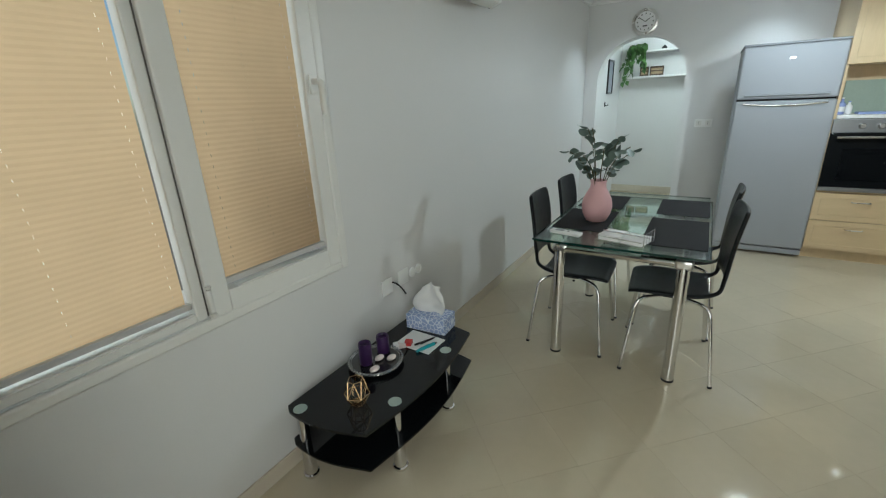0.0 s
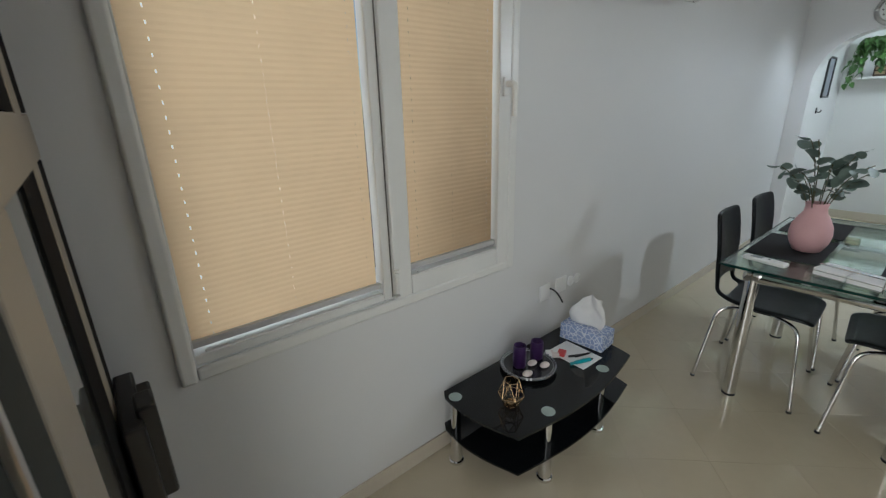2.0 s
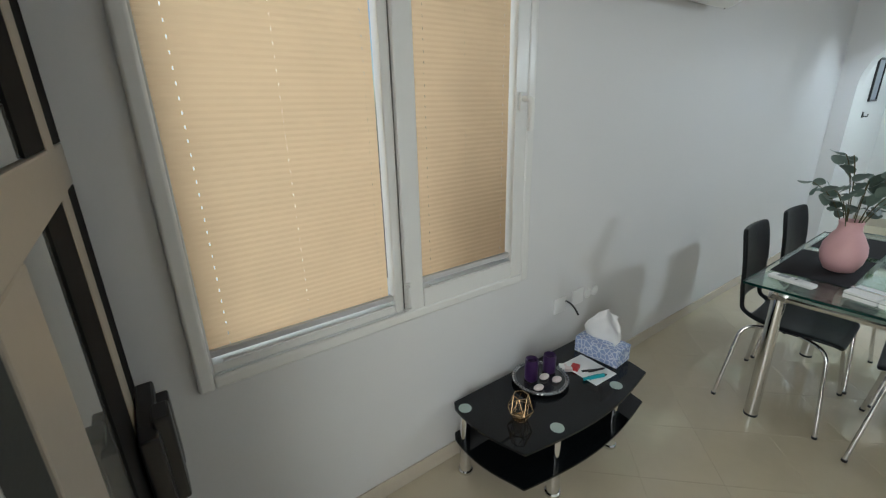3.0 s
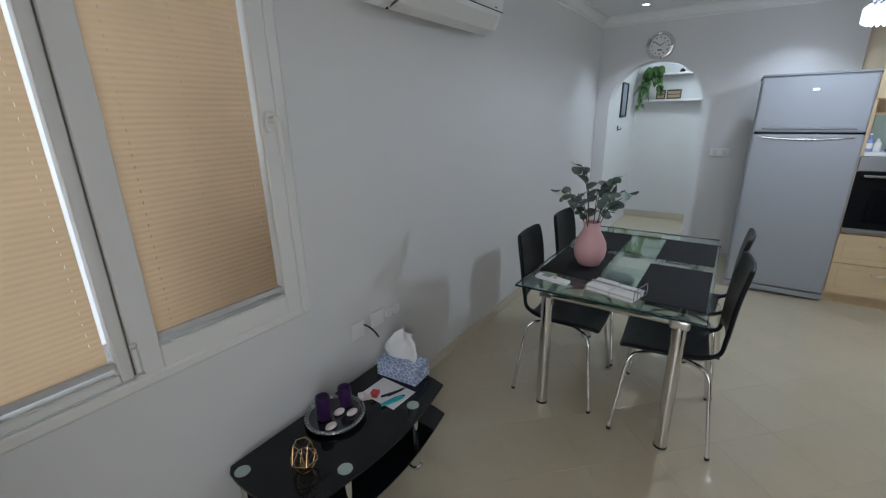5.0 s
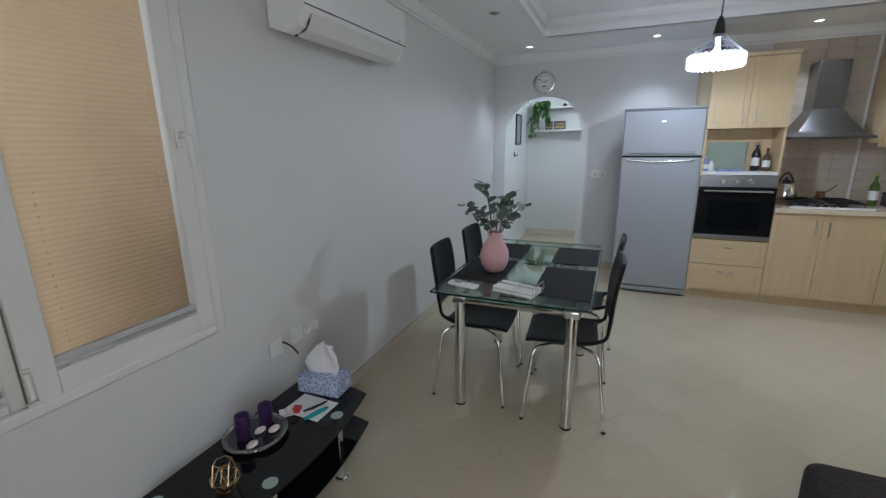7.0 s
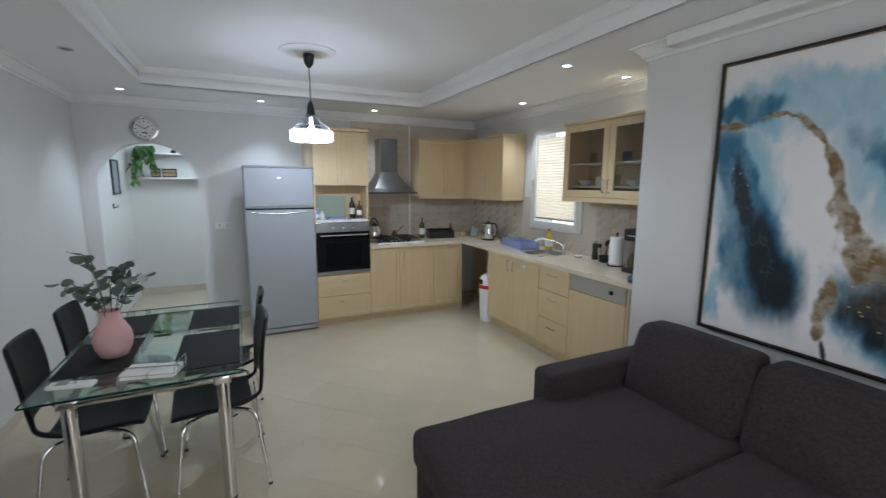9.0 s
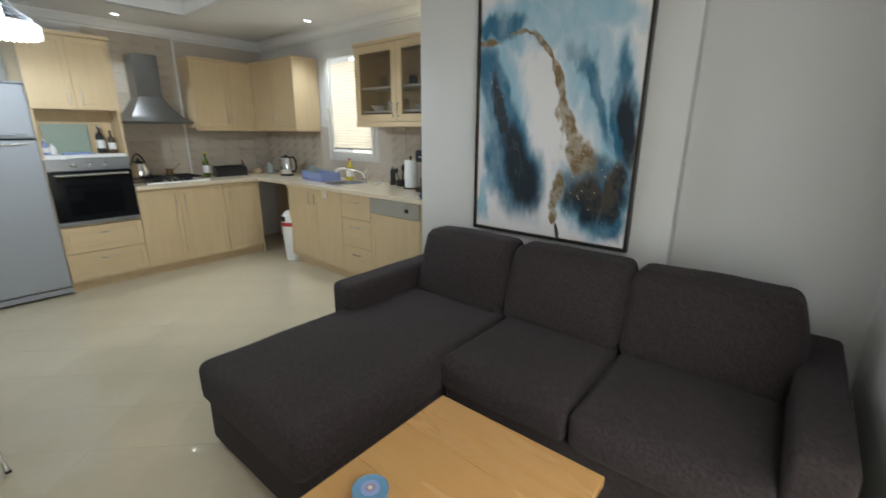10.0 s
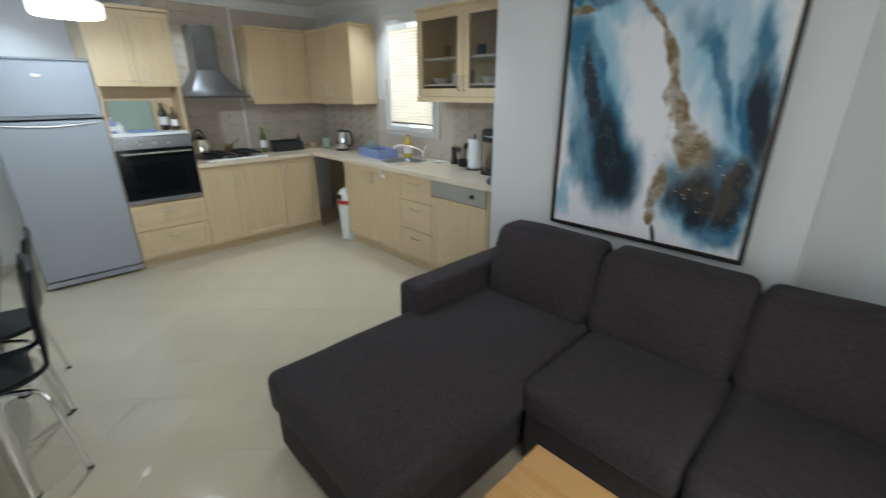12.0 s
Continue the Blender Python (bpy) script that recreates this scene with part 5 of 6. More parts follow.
    dark = most([spot(0.31, 0.41, 0.10, 0.27, -22, 0.7, 0.13), spot(0.16, 0.76, 0.028, 0.22, -10, 1.0, 0.14), spot(0.84, 1.38, 0.09, 0.06, 20, 0.8, 0.2), spot(0.93, 0.66, 0.04, 0.20, -8, 0.9, 0.16), spot(0.74, 0.28, 0.11, 0.14, 0, 0.9, 0.25), spot(0.90, 0.32, 0.07, 0.16, 0, 0.8, 0.2),
                 spot(0.60, 0.05, 0.012, 0.05, -14, 0.5, 0.05)])
    gold = most([spot(0.07, 1.13, 0.065, 0.018, 2, 0.8, 0.10), spot(0.30, 1.145, 0.09, 0.010, 10, 0.8, 0.10), spot(0.44, 1.06, 0.021, 0.10, -42, 0.7, 0.13), spot(0.535, 0.90, 0.029, 0.13, -24, 0.6, 0.14), spot(0.60, 0.70, 0.033, 0.14, -16, 0.55, 0.14),
                 spot(0.67, 0.53, 0.06, 0.11, -24, 0.7, 0.17), spot(0.575, 0.28, 0.034, 0.12, 6, 0.6, 0.13), spot(0.57, 0.13, 0.026, 0.045, 4, 0.6, 0.1)])
    veil = n.new("ShaderNodeMapRange")
    veil.inputs["From Min"].default_value, veil.inputs["From Max"].default_value, veil.inputs["To Min"].default_value = 0.34, 0.58, 0.62
    l.new(warp.outputs[0], veil.inputs["Value"])
    col = over((0.76, 0.745, 0.765), times(times(wash, 0.85), veil.outputs[0]), (0.22, 0.44, 0.58))
    col = over(col, times(times(mid, 0.97), veil.outputs[0]), (0.014, 0.110, 0.205))
    col = over(col, times(dark, 0.97), (0.004, 0.010, 0.018))
    g2 = most([times(gold, grit.outputs[0]), times(times(spot(0.80, 0.40, 0.20, 0.15, 8, 0.9, 0.4), grit.outputs[0]), 0.30)])
    col = over(col, times(gold, 0.80), (0.30, 0.235, 0.145))
    col = over(col, g2, (0.20, 0.135, 0.062))
    fleck = n.new("ShaderNodeTexVoronoi")
    fleck.inputs["Scale"].default_value = 26
    l.new(co.outputs["Object"], fleck.inputs["Vector"])
    dot = n.new("ShaderNodeMapRange")
    dot.inputs["From Min"].default_value, dot.inputs["From Max"].default_value = 0.13, 0.08
    l.new(fleck.outputs["Distance"], dot.inputs["Value"])
    where = most([spot(0.62, 0.36, 0.14, 0.24, 10, 1.2, 0.3), spot(0.82, 0.34, 0.16, 0.20, 0, 1.0, 0.3), spot(0.12, 0.94, 0.05, 0.18, -10, 1.0, 0.2)])
    col = over(col, times(times(where, dot.outputs[0]), 0.8), (0.62, 0.55, 0.42))
    thread = n.new("ShaderNodeTexNoise")
    thread.inputs["Scale"].default_value, thread.inputs["Detail"].default_value = 5.5, 6
    l.new(flow.outputs[0], thread.inputs["Vector"])
    ridge = n.new("ShaderNodeMath")
    ridge.operation = "SUBTRACT"
    ridge.inputs[1].default_value = 0.5
    l.new(thread.outputs[0], ridge.inputs[0])
    size = n.new("ShaderNodeMath")
    size.operation = "ABSOLUTE"
    l.new(ridge.outputs[0], size.inputs[0])
    line = n.new("ShaderNodeMapRange")
    line.inputs["From Min"].default_value, line.inputs["From Max"].default_value = 0.014, 0.002
    l.new(size.outputs[0], line.inputs["Value"])
    col = over(col, times(times(wash, line.outputs[0]), 0.07), (0.45, 0.55, 0.60))
    l.new(col, b.inputs["Base Color"])
    b.inputs["Roughness"].default_value = 0.45
    l.new(times(g2, 0.35), b.inputs["Metallic"])
    bp = n.new("ShaderNodeBump")
    bp.inputs["Strength"].default_value, bp.inputs["Distance"].default_value = 0.3, 0.004
    l.new(fine.outputs[0], bp.inputs["Height"]), l.new(bp.outputs[0], b.inputs["Normal"])
    return m


CANVAS = canvas_paint()
painting()

# ---- small things: media table ----
MT = 0.3285


def pillar_candle(x, y, r, h):
    c = thing("pillar_candle", (x, y, MT + 0.0205), "purple pillar candle standing on the glass tray", "candle", "purple candles")
    part("wax", lathe(bmesh.new(), [(r - 0.003, 0), (r, 0.004), (r, h - 0.01), (r - 0.002, h), (r - 0.006, h - 0.002), (r - 0.01, h - 0.014)], (0, 0, 0), 28), PURPLE, c)
    part("wick", cyl(bmesh.new(), (0, 0, h - 0.014), (0.001, 0, h - 0.002), 0.001, seg=6), BLACK, c)


def candle_tray():
    t = thing("glass_tray", (0.170, 1.280, MT), "round mirrored tray with a crystal rim", "tray")
    t.scale = (0.94, 0.94, 1)
    part("plate", cyl(bmesh.new(), (0, 0, 0.012), (0, 0, 0.0165), 0.118, seg=48), TRAYGLASS, t)
    b = bmesh.new()
    for r in (0.119, 0.128):
        tube(b, [(r * math.cos(2 * math.pi * k / 48), r * math.sin(2 * math.pi * k / 48), 0.016) for k in range(49)], 0.005, 8)
    for k in range(44):
        a = 2 * math.pi * k / 44
        bmesh.ops.create_icosphere(b, subdivisions=1, radius=0.0085, matrix=Matrix.Translation((0.128 * math.cos(a), 0.128 * math.sin(a), 0.019)))
    part("rim", b, TRAYRIM, t, "beaded crystal rim")
    for k in range(3):
        a = 2 * math.pi * k / 3 + 0.4
        part("foot", cyl(bmesh.new(), (0.09 * math.cos(a), 0.09 * math.sin(a), 0), (0.09 * math.cos(a), 0.09 * math.sin(a), 0.0125), 0.008, seg=12), CHROME, t)


TRAYGLASS = material("tray_mirror", (0.10, 0.10, 0.105), 0.10, 0.8, var=0.1, bump=0.0)
TRAYRIM = material("crystal_rim", (0.42, 0.43, 0.44), 0.10, 0.85, var=0.2, scale=90, bump=0.2)
candle_tray()
pillar_candle(0.155, 1.236, 0.029, 0.105)
pillar_candle(0.165, 1.345, 0.029, 0.088)
for x, y in ((0.222, 1.212), (0.232, 1.318), (0.185, 1.290)):
    s = solid("pebble", bmesh.new(), WAX, "smooth white pebble on the tray", "pebble", "pebbles on the tray")
    bm = bmesh.new()
    bmesh.ops.create_icosphere(bm, subdivisions=3, radius=1, matrix=pose(x, y, MT + 0.0265) @ Matrix.Diagonal((0.018, 0.026, 0.0098, 1)))
    bm.to_mesh(s.data), bm.free()
    s.data.shade_smooth()


def wire_lantern():
    g = thing("wire_lantern", (0.287, 1.030, MT), "small gold wire lantern with a tealight", "candle holder")
    b = bmesh.new()
    lo, mid, hi = 0.027, 0.051, 0.030
    zs = (0.003, 0.048, 0.112)
    pts = [[(r * math.cos(math.pi / 3 * k + o), r * math.sin(math.pi / 3 * k + o), z) for k in range(6)] for r, z, o in ((lo, zs[0], 0), (mid, zs[1], math.pi / 6), (hi, zs[2], 0))]
    for ring in pts:
        tube(b, ring + [ring[0]], 0.0019, 6)
    for k in range(6):
        for a, c in ((pts[0][k], pts[1][k]), (pts[0][k], pts[1][k - 1]), (pts[1][k], pts[2][k]), (pts[1][k], pts[2][(k + 1) % 6])):
            tube(b, [a, c], 0.0017, 6)
    part("wire_cage", b, GOLD, g)
    part("tealight", lathe(bmesh.new(), [(0.019, 0.002), (0.019, 0.016), (0.017, 0.016), (0.016, 0.012)], (0, 0, 0), 20), GOLD, g)
    part("glass_cup", lathe(bmesh.new(), [(0.021, 0.002), (0.026, 0.045), (0.0252, 0.045), (0.0202, 0.003)], (0, 0, 0), 20), GLASS, g)


wire_lantern()


def tissue_box():
    t = thing("tissue_box", (0.213, 1.680, MT), "pale blue patterned tissue box with a tissue pulled up", "tissue box", rz=4)
    part("carton", one(-0.112, 0.112, -0.062, 0.062, 0, 0.082, bevel=0.002), CARTON, t, "pale blue patterned carton")
    b = bmesh.new()
    n = 14
    rows = []
    for i in range(n + 1):
        v = i / n
        row = []
        for j in range(n + 1):
            u = j / n - 0.5
            wdt = 0.155 + 0.07 * math.sin(math.pi * min(1, v * 1.1))
            row.append(b.verts.new((u * wdt * (1 - 0.35 * v) - 0.01 + 0.025 * v, 0.018 * math.sin(u * 7 + v * 3) * (0.4 + v) + 0.012 * noise.noise(Vector((u * 5, v * 5, 2))), 0.078 + 0.180 * v - 0.03 * abs(u - 0.12) * 2 * v)))
        rows.append(row)
    for i in range(n):
        for j in range(n):
            b.faces.new((rows[i][j], rows[i][j + 1], rows[i + 1][j + 1], rows[i + 1][j]))
    ts = part("tissue", b, PAPER, t, "white crumpled tissue")
    so = ts.modifiers.new("thick", "SOLIDIFY")
    so.thickness = 0.0012


def carton_paint():
    m = material("tissue_carton", (0.50, 0.58, 0.76), 0.6, var=0.05, scale=20, bump=0.0)
    n, l = m.node_tree.nodes, m.node_tree.links
    vo, co, rg, mx = n.new("ShaderNodeTexVoronoi"), n.new("ShaderNodeTexCoord"), n.new("ShaderNodeMapRange"), n.new("ShaderNodeMix")
    vo.feature = "DISTANCE_TO_EDGE"
    vo.inputs["Scale"].default_value = 42
    rg.inputs["From Min"].default_value, rg.inputs["From Max"].default_value = 0.04, 0.10
    mx.data_type = "RGBA"
    mx.inputs["A"].default_value, mx.inputs["B"].default_value = (0.70, 0.74, 0.84, 1), (0.30, 0.38, 0.62, 1)
    l.new(co.outputs["Object"], vo.inputs["Vector"]), l.new(vo.outputs["Distance"], rg.inputs["Value"]), l.new(rg.outputs[0], mx.inputs["Factor"])
    l.new(mx.outputs["Result"], n["Principled BSDF"].inputs["Base Color"])
    return m


CARTON = carton_paint()
tissue_box()
note = solid("note_sheet", one(-0.100, 0.100, -0.074, 0.074, 0, 0.0012), PAPER, "white sheet of paper on the glass table", "paper")
note.matrix_world = pose(0.250, 1.524, MT, 0, 0, -2)
TEAL = material("turquoise_plastic", (0.02, 0.33, 0.38), 0.35, var=0.08)
for x, y, a, mt, lab, r in ((0.268, 1.520, 62, BLACK, "black pen lying on the paper", 0.005), (0.283, 1.545, 70, BLACK, "black pen lying on the paper", 0.005), (0.318, 1.500, 68, TEAL, "turquoise lighter lying on the paper", 0.009), (0.303, 1.478, 74, TEAL, "turquoise marker lying on the paper", 0.007)):
    pen = thing("pen", (x, y, MT + 0.0014 + r), lab, "pen", "pens on the paper", a)
    part("barrel", cyl(bmesh.new(), (-0.045, 0, 0), (0.03, 0, 0), r, seg=14), mt, pen)
    part("tip", cyl(bmesh.new(), (0.03, 0, 0), (0.045, 0, 0), r * 0.9, r * 0.3, seg=14), BLACK, pen)
for x, y, rz, mt, lab in ((0.200, 1.475, 20, RED, "small red and white packet"), (0.185, 1.440, 50, WAX, "small cream packet")):
    pk = thing("packet", (x, y, MT), lab + " on the media table", "packet", "", rz)
    part("box", one(-0.028, 0.028, -0.02, 0.02, 0, 0.018, bevel=0.001), mt, pk)
    part("band", one(-0.0285, -0.006, -0.0205, 0.0205, 0.002, 0.0186), PAPER, pk)

# ---- small things: dining table ----
DT = 0.756
for x0, x1, y0, y1 in ((0.645, 0.925, 2.30, 2.76), (0.655, 0.925, 2.84, 3.225), (1.115, 1.400, 2.18, 2.70), (1.125, 1.400, 2.80, 3.22)):
    solid("placemat", one(x0, x1, y0, y1, DT - 0.0005, DT + 0.002), MAT, "dark woven placemat on the glass table", "placemat", "placemats on the table")


def vase_with_branches():
    v = thing("vase", (0.838, 2.513, DT + 0.0025), "matt pink ceramic vase", "vase")
    prof = [(0.046, 0), (0.060, 0.006), (0.082, 0.045), (0.090, 0.085), (0.085, 0.125), (0.065, 0.165), (0.048, 0.190), (0.045, 0.215), (0.049, 0.232), (0.046, 0.235), (0.040, 0.215), (0.042, 0.19), (0.06, 0.16), (0.07, 0.10), (0.05, 0.02)]
    part("body", lathe(bmesh.new(), [(r_ * 0.92, z_) for r_, z_ in prof], (0, 0, 0), 40), PINK, v)
    p = thing("eucalyptus_branches", (0.838, 2.513, DT + 0.03), "artificial eucalyptus branches standing in the pink vase", "plant")
    rnd = random.Random(12)
    b = bmesh.new()
    r = 0.0275
    lf = [b.verts.new((0.034 + r * 1.1 * math.cos(t), r * math.sin(t), 0.004 * math.cos(2 * t))) for t in (2 * math.pi * k / 12 for k in range(12))]
    c = b.verts.new((0.034, 0, -0.004))
    for k in range(12):
        b.faces.new((lf[k], lf[(k + 1) % 12], c))
    st = b.verts.new((0, 0.0012, 0)), b.verts.new((0, -0.0012, 0))
    b.faces.new((st[0], st[1], lf[6]))
    leaf = mesh_of("leaf", b, LEAF)
    spots = []
    for k in range(11):
        a = 2 * math.pi * k / 11 + rnd.uniform(-0.2, 0.2)
        reach, high = (rnd.uniform(0.03, 0.12), rnd.uniform(0.38, 0.52)) if k % 2 else (rnd.uniform(0.11, 0.19), rnd.uniform(0.29, 0.40))
        if k in (3, 8):
            reach, high = 0.19, 0.36
        pts = arc_pts((0.01 * math.cos(a), 0.01 * math.sin(a), 0.02), (0.025 * math.cos(a), 0.025 * math.sin(a), 0.02 + high * 0.75), (reach * math.cos(a), reach * math.sin(a), high), 10)
        part("stem", tube(bmesh.new(), pts, 0.0022, 6), STEM, p)
        for q in range(5, 11):
            for side in ((1, -1) if q < 10 else (0,)):
                if rnd.random() < 0.36:
                    continue
                spots.append((pts[q], math.degrees(a) + side * rnd.uniform(45, 100), rnd.uniform(-30, 45), rnd.uniform(0.7, 1.2)))
    for at, yaw, pitch, size in spots:
        ob = new("leaf", leaf)
        ob.parent = p
        ob.matrix_basis = Matrix.Translation(at) @ pose(0, 0, 0, rnd.uniform(-75, 75), -pitch, yaw).to_3x3().to_4x4() @ Matrix.Scale(size, 4)


vase_with_branches()


def remote():
    r = thing("remote_control", (0.755, 2.195, DT), "white air conditioner remote lying on the table", "remote", rz=-12)
    part("body", one(-0.085, 0.085, -0.024, 0.024, 0, 0.018, bevel=0.006, seg=3), WHITE, r)
    part("display", one(-0.055, -0.010, -0.015, 0.015, 0.0175, 0.0188), STEEL, r, "grey remote display")
    for k in range(3):
        part("button", cyl(bmesh.new(), (0.015 + 0.022 * k, 0, 0.0178), (0.015 + 0.022 * k, 0, 0.0195), 0.006, seg=14), BLACK if k == 0 else PVC, r)


remote()


def coaster_rack():
    c = thing("napkin_holder", (1.045, 2.19, DT), "low wire rack holding white napkins", "napkin holder", rz=-14)
    b = bmesh.new()
    for x in (0.115,):
        tube(b, [(x, -0.065, 0.004), (x, -0.065, 0.065), (x, 0.065, 0.065), (x, 0.065, 0.004)], 0.002, 6)
        for y in (-0.03, 0.0, 0.03):
            tube(b, [(x, y, 0.004), (x, y, 0.065)], 0.0014, 6)
    for y in (-0.065, 0.065):
        tube(b, [(-0.115, y, 0.004), (0.115, y, 0.004)], 0.002, 6)
        tube(b, [(-0.115, y, 0.026), (0.115, y, 0.026)], 0.0016, 6)
    part("wire_frame", b, CHROME, c)
    part("napkin", one(-0.108, -0.003, -0.058, 0.058, 0.005, 0.034, bevel=0.003), PAPER, c)
    part("napkin", one(0.003, 0.108, -0.058, 0.058, 0.005, 0.030, bevel=0.003), PAPER, c)
    part("weight_bar", one(-0.112, 0.112, -0.006, 0.006, 0.0345, 0.040, bevel=0.002), CHROME, c)


coaster_rack()

# ---- small things: oak table ----
CT = 0.5352
tin = thing("coaster_tin", (2.103, 0.570, CT), "round turquoise tin with a patterned lid", "tin")
part("base", lathe(bmesh.new(), [(0.042, 0), (0.044, 0.003), (0.044, 0.012)], (0, 0, 0), 36), material("turquoise_tin", (0.09, 0.25, 0.40), 0.3, var=0.12, scale=40), tin)
LID = material("patterned_lid", (0.14, 0.29, 0.45), 0.3, var=0.15, scale=60, grain=200)
lid = part("lid", lathe(bmesh.new(), [(0.045, 0.0125), (0.0465, 0.014), (0.0465, 0.022), (0.043, 0.024), (0.040, 0.0225), (0.0, 0.0225)], (0, 0, 0), 36), LID, tin)
for r, mt in ((0.024, BLUEPLASTIC), (0.013, material("lid_rose", (0.34, 0.24, 0.26), 0.4)), (0.006, WAX)):
    part("ring", cyl(bmesh.new(), (0, 0, 0.0225), (0, 0, 0.0245 + (0.03 - r) * 0.02), r, seg=28), mt, lid)

cl = thing("log_candle_holder", (2.093, 0.216, CT), "three birch log tealight holders bound with twine", "candle holder")
BARK = material("birch_bark", (0.12, 0.095, 0.07), 0.8, scale=14, grain=60, stretch=(1, 1, 3), bump=0.5, second=(0.06, 0.045, 0.035))
CUT = material("cut_wood", (0.50, 0.37, 0.22), 0.6, var=0.1, scale=20)
for x, y, h in ((-0.028, 0.028, 0.066), (0.026, 0.008, 0.078), (-0.002, -0.036, 0.070)):
    lg = part("log", lathe(bmesh.new(), [(0.028, 0), (0.029, 0.004), (0.0285, h * 0.5), (0.0285, h - 0.003), (0.027, h - 0.001)], (x, y, 0), 22), BARK, cl)
    part("cut_face", lathe(bmesh.new(), [(0.0275, h - 0.0008), (0.027, h + 0.0005), (0.0, h + 0.0005)], (x, y, 0), 22), CUT, lg)
    part("tealight", lathe(bmesh.new(), [(0.0185, h + 0.001), (0.0185, h + 0.006), (0.0175, h + 0.006), (0.0165, h + 0.004), (0.0, h + 0.004)], (x, y, 0), 24), WAX, lg)
tw = bmesh.new()
for k in range(3):
    tube(tw, [(0.0585 * math.cos(2 * math.pi * q / 24), 0.0655 * math.sin(2 * math.pi * q / 24), 0.030 + 0.006 * k) for q in range(25)], 0.0018, 6)
part("twine", tw, CUT, cl)

# ---- small things: kitchen ----
KT = 0.9025


def bottle(name, x, y, h, r, mat, label, cap=None, z=KT):
    b = thing(name, (x, y, z), label, "bottle")
    part("glass", lathe(bmesh.new(), [(r * 0.9, 0), (r, 0.006), (r, h * 0.58), (r * 0.8, h * 0.68), (r * 0.36, h * 0.78), (r * 0.34, h * 0.94)], (0, 0, 0), 24), mat, b)
    part("cap", cyl(bmesh.new(), (0, 0, h * 0.935), (0, 0, h), r * 0.40, seg=16), cap or BLACK, b)
    part("label_band", lathe(bmesh.new(), [(r + 0.0006, h * 0.18), (r + 0.001, h * 0.19), (r + 0.001, h * 0.46), (r + 0.0006, h * 0.47)], (0, 0, 0), 24), PAPER, b, "plain pale bottle label")
    return b


bottle("oil_bottle", 3.59, 5.10, 0.28, 0.034, GREENGLASS, "green glass olive oil bottle by the hob", YELLOWSOAP)
bottle("sauce_bottle", 4.05, 5.18, 0.17, 0.026, DARKWOOD, "small brown sauce bottle on the worktop", RED)
bottle("soap_bottle", 4.47, 3.62, 0.23, 0.040, YELLOWSOAP, "yellow washing-up liquid bottle by the sink", RED)
bottle("oil_bottle", 2.70, 4.86, 0.20, 0.030, DARKWOOD, "dark bottle standing in the oven niche", BLACK, 1.2125)
bottle("wine_bottle", 2.63, 4.92, 0.25, 0.034, BLACK, "dark glass bottle standing in the oven niche", NICKEL, 1.2125)
bottle("spray_bottle", 2.215, 4.78, 0.13, 0.026, BLUEPLASTIC, "small blue and white bottle in the niche", WHITE, 1.2125)
bottle("spray_bottle", 2.265, 4.80, 0.10, 0.024, WHITE, "small white plastic bottle in the niche", BLUEPLASTIC, 1.2125)
solid("glass_tray", one(2.32, 2.52, 4.74, 4.86, 1.2125, 1.230, bevel=0.004), BLUEPLASTIC, "flat blue plastic tray in the niche", "tray")
solid("splash_board", one(2.24, 2.56, 4.955, 4.965, 1.2125, 1.47, bevel=0.002), material("green_glass_board", (0.36, 0.43, 0.36), 0.12, var=0.1, scale=6, bump=0.0), "pale green glass board leaning in the niche", "board")


def black_tray():
    t = thing("bread_bin", (3.835, 5.06, KT), "long low black metal tray on the worktop", "tray", rz=-8)
    b = bmesh.new()
    box(b, -0.17, 0.17, -0.085, -0.079, 0.004, 0.10, 0.002), box(b, -0.17, 0.17, 0.079, 0.085, 0.004, 0.115, 0.002)
    box(b, -0.17, -0.164, -0.079, 0.079, 0.004, 0.10, 0.002), box(b, 0.164, 0.17, -0.079, 0.079, 0.004, 0.10, 0.002), box(b, -0.17, 0.17, -0.085, 0.085, 0.0, 0.006)
    part("body", b, BLACK, t)
    part("contents", one(-0.155, 0.155, -0.07, 0.07, 0.0065, 0.085, bevel=0.015), LEATHER, t)


black_tray()
jb = thing("spice_basket", (4.18, 5.08, KT), "small wooden basket with a metal scoop", "basket")
part("basket", lathe(bmesh.new(), [(0.05, 0), (0.06, 0.004), (0.068, 0.06), (0.064, 0.06), (0.055, 0.008)], (0, 0, 0), 24), CUT, jb)
part("scoop", tube(bmesh.new(), [(0.02, 0.0, 0.04), (0.09, -0.04, 0.11)], 0.004, 8), CHROME, jb)
jar = thing("storage_jar", (4.33, 5.02, KT), "frosted storage jar in the corner", "jar")
part("glass", lathe(bmesh.new(), [(0.042, 0), (0.046, 0.004), (0.046, 0.10), (0.040, 0.112)], (0, 0, 0), 24), DISC, jar)
part("lid", cyl(bmesh.new(), (0, 0, 0.1125), (0, 0, 0.128), 0.042, seg=24), NICKEL, jar)


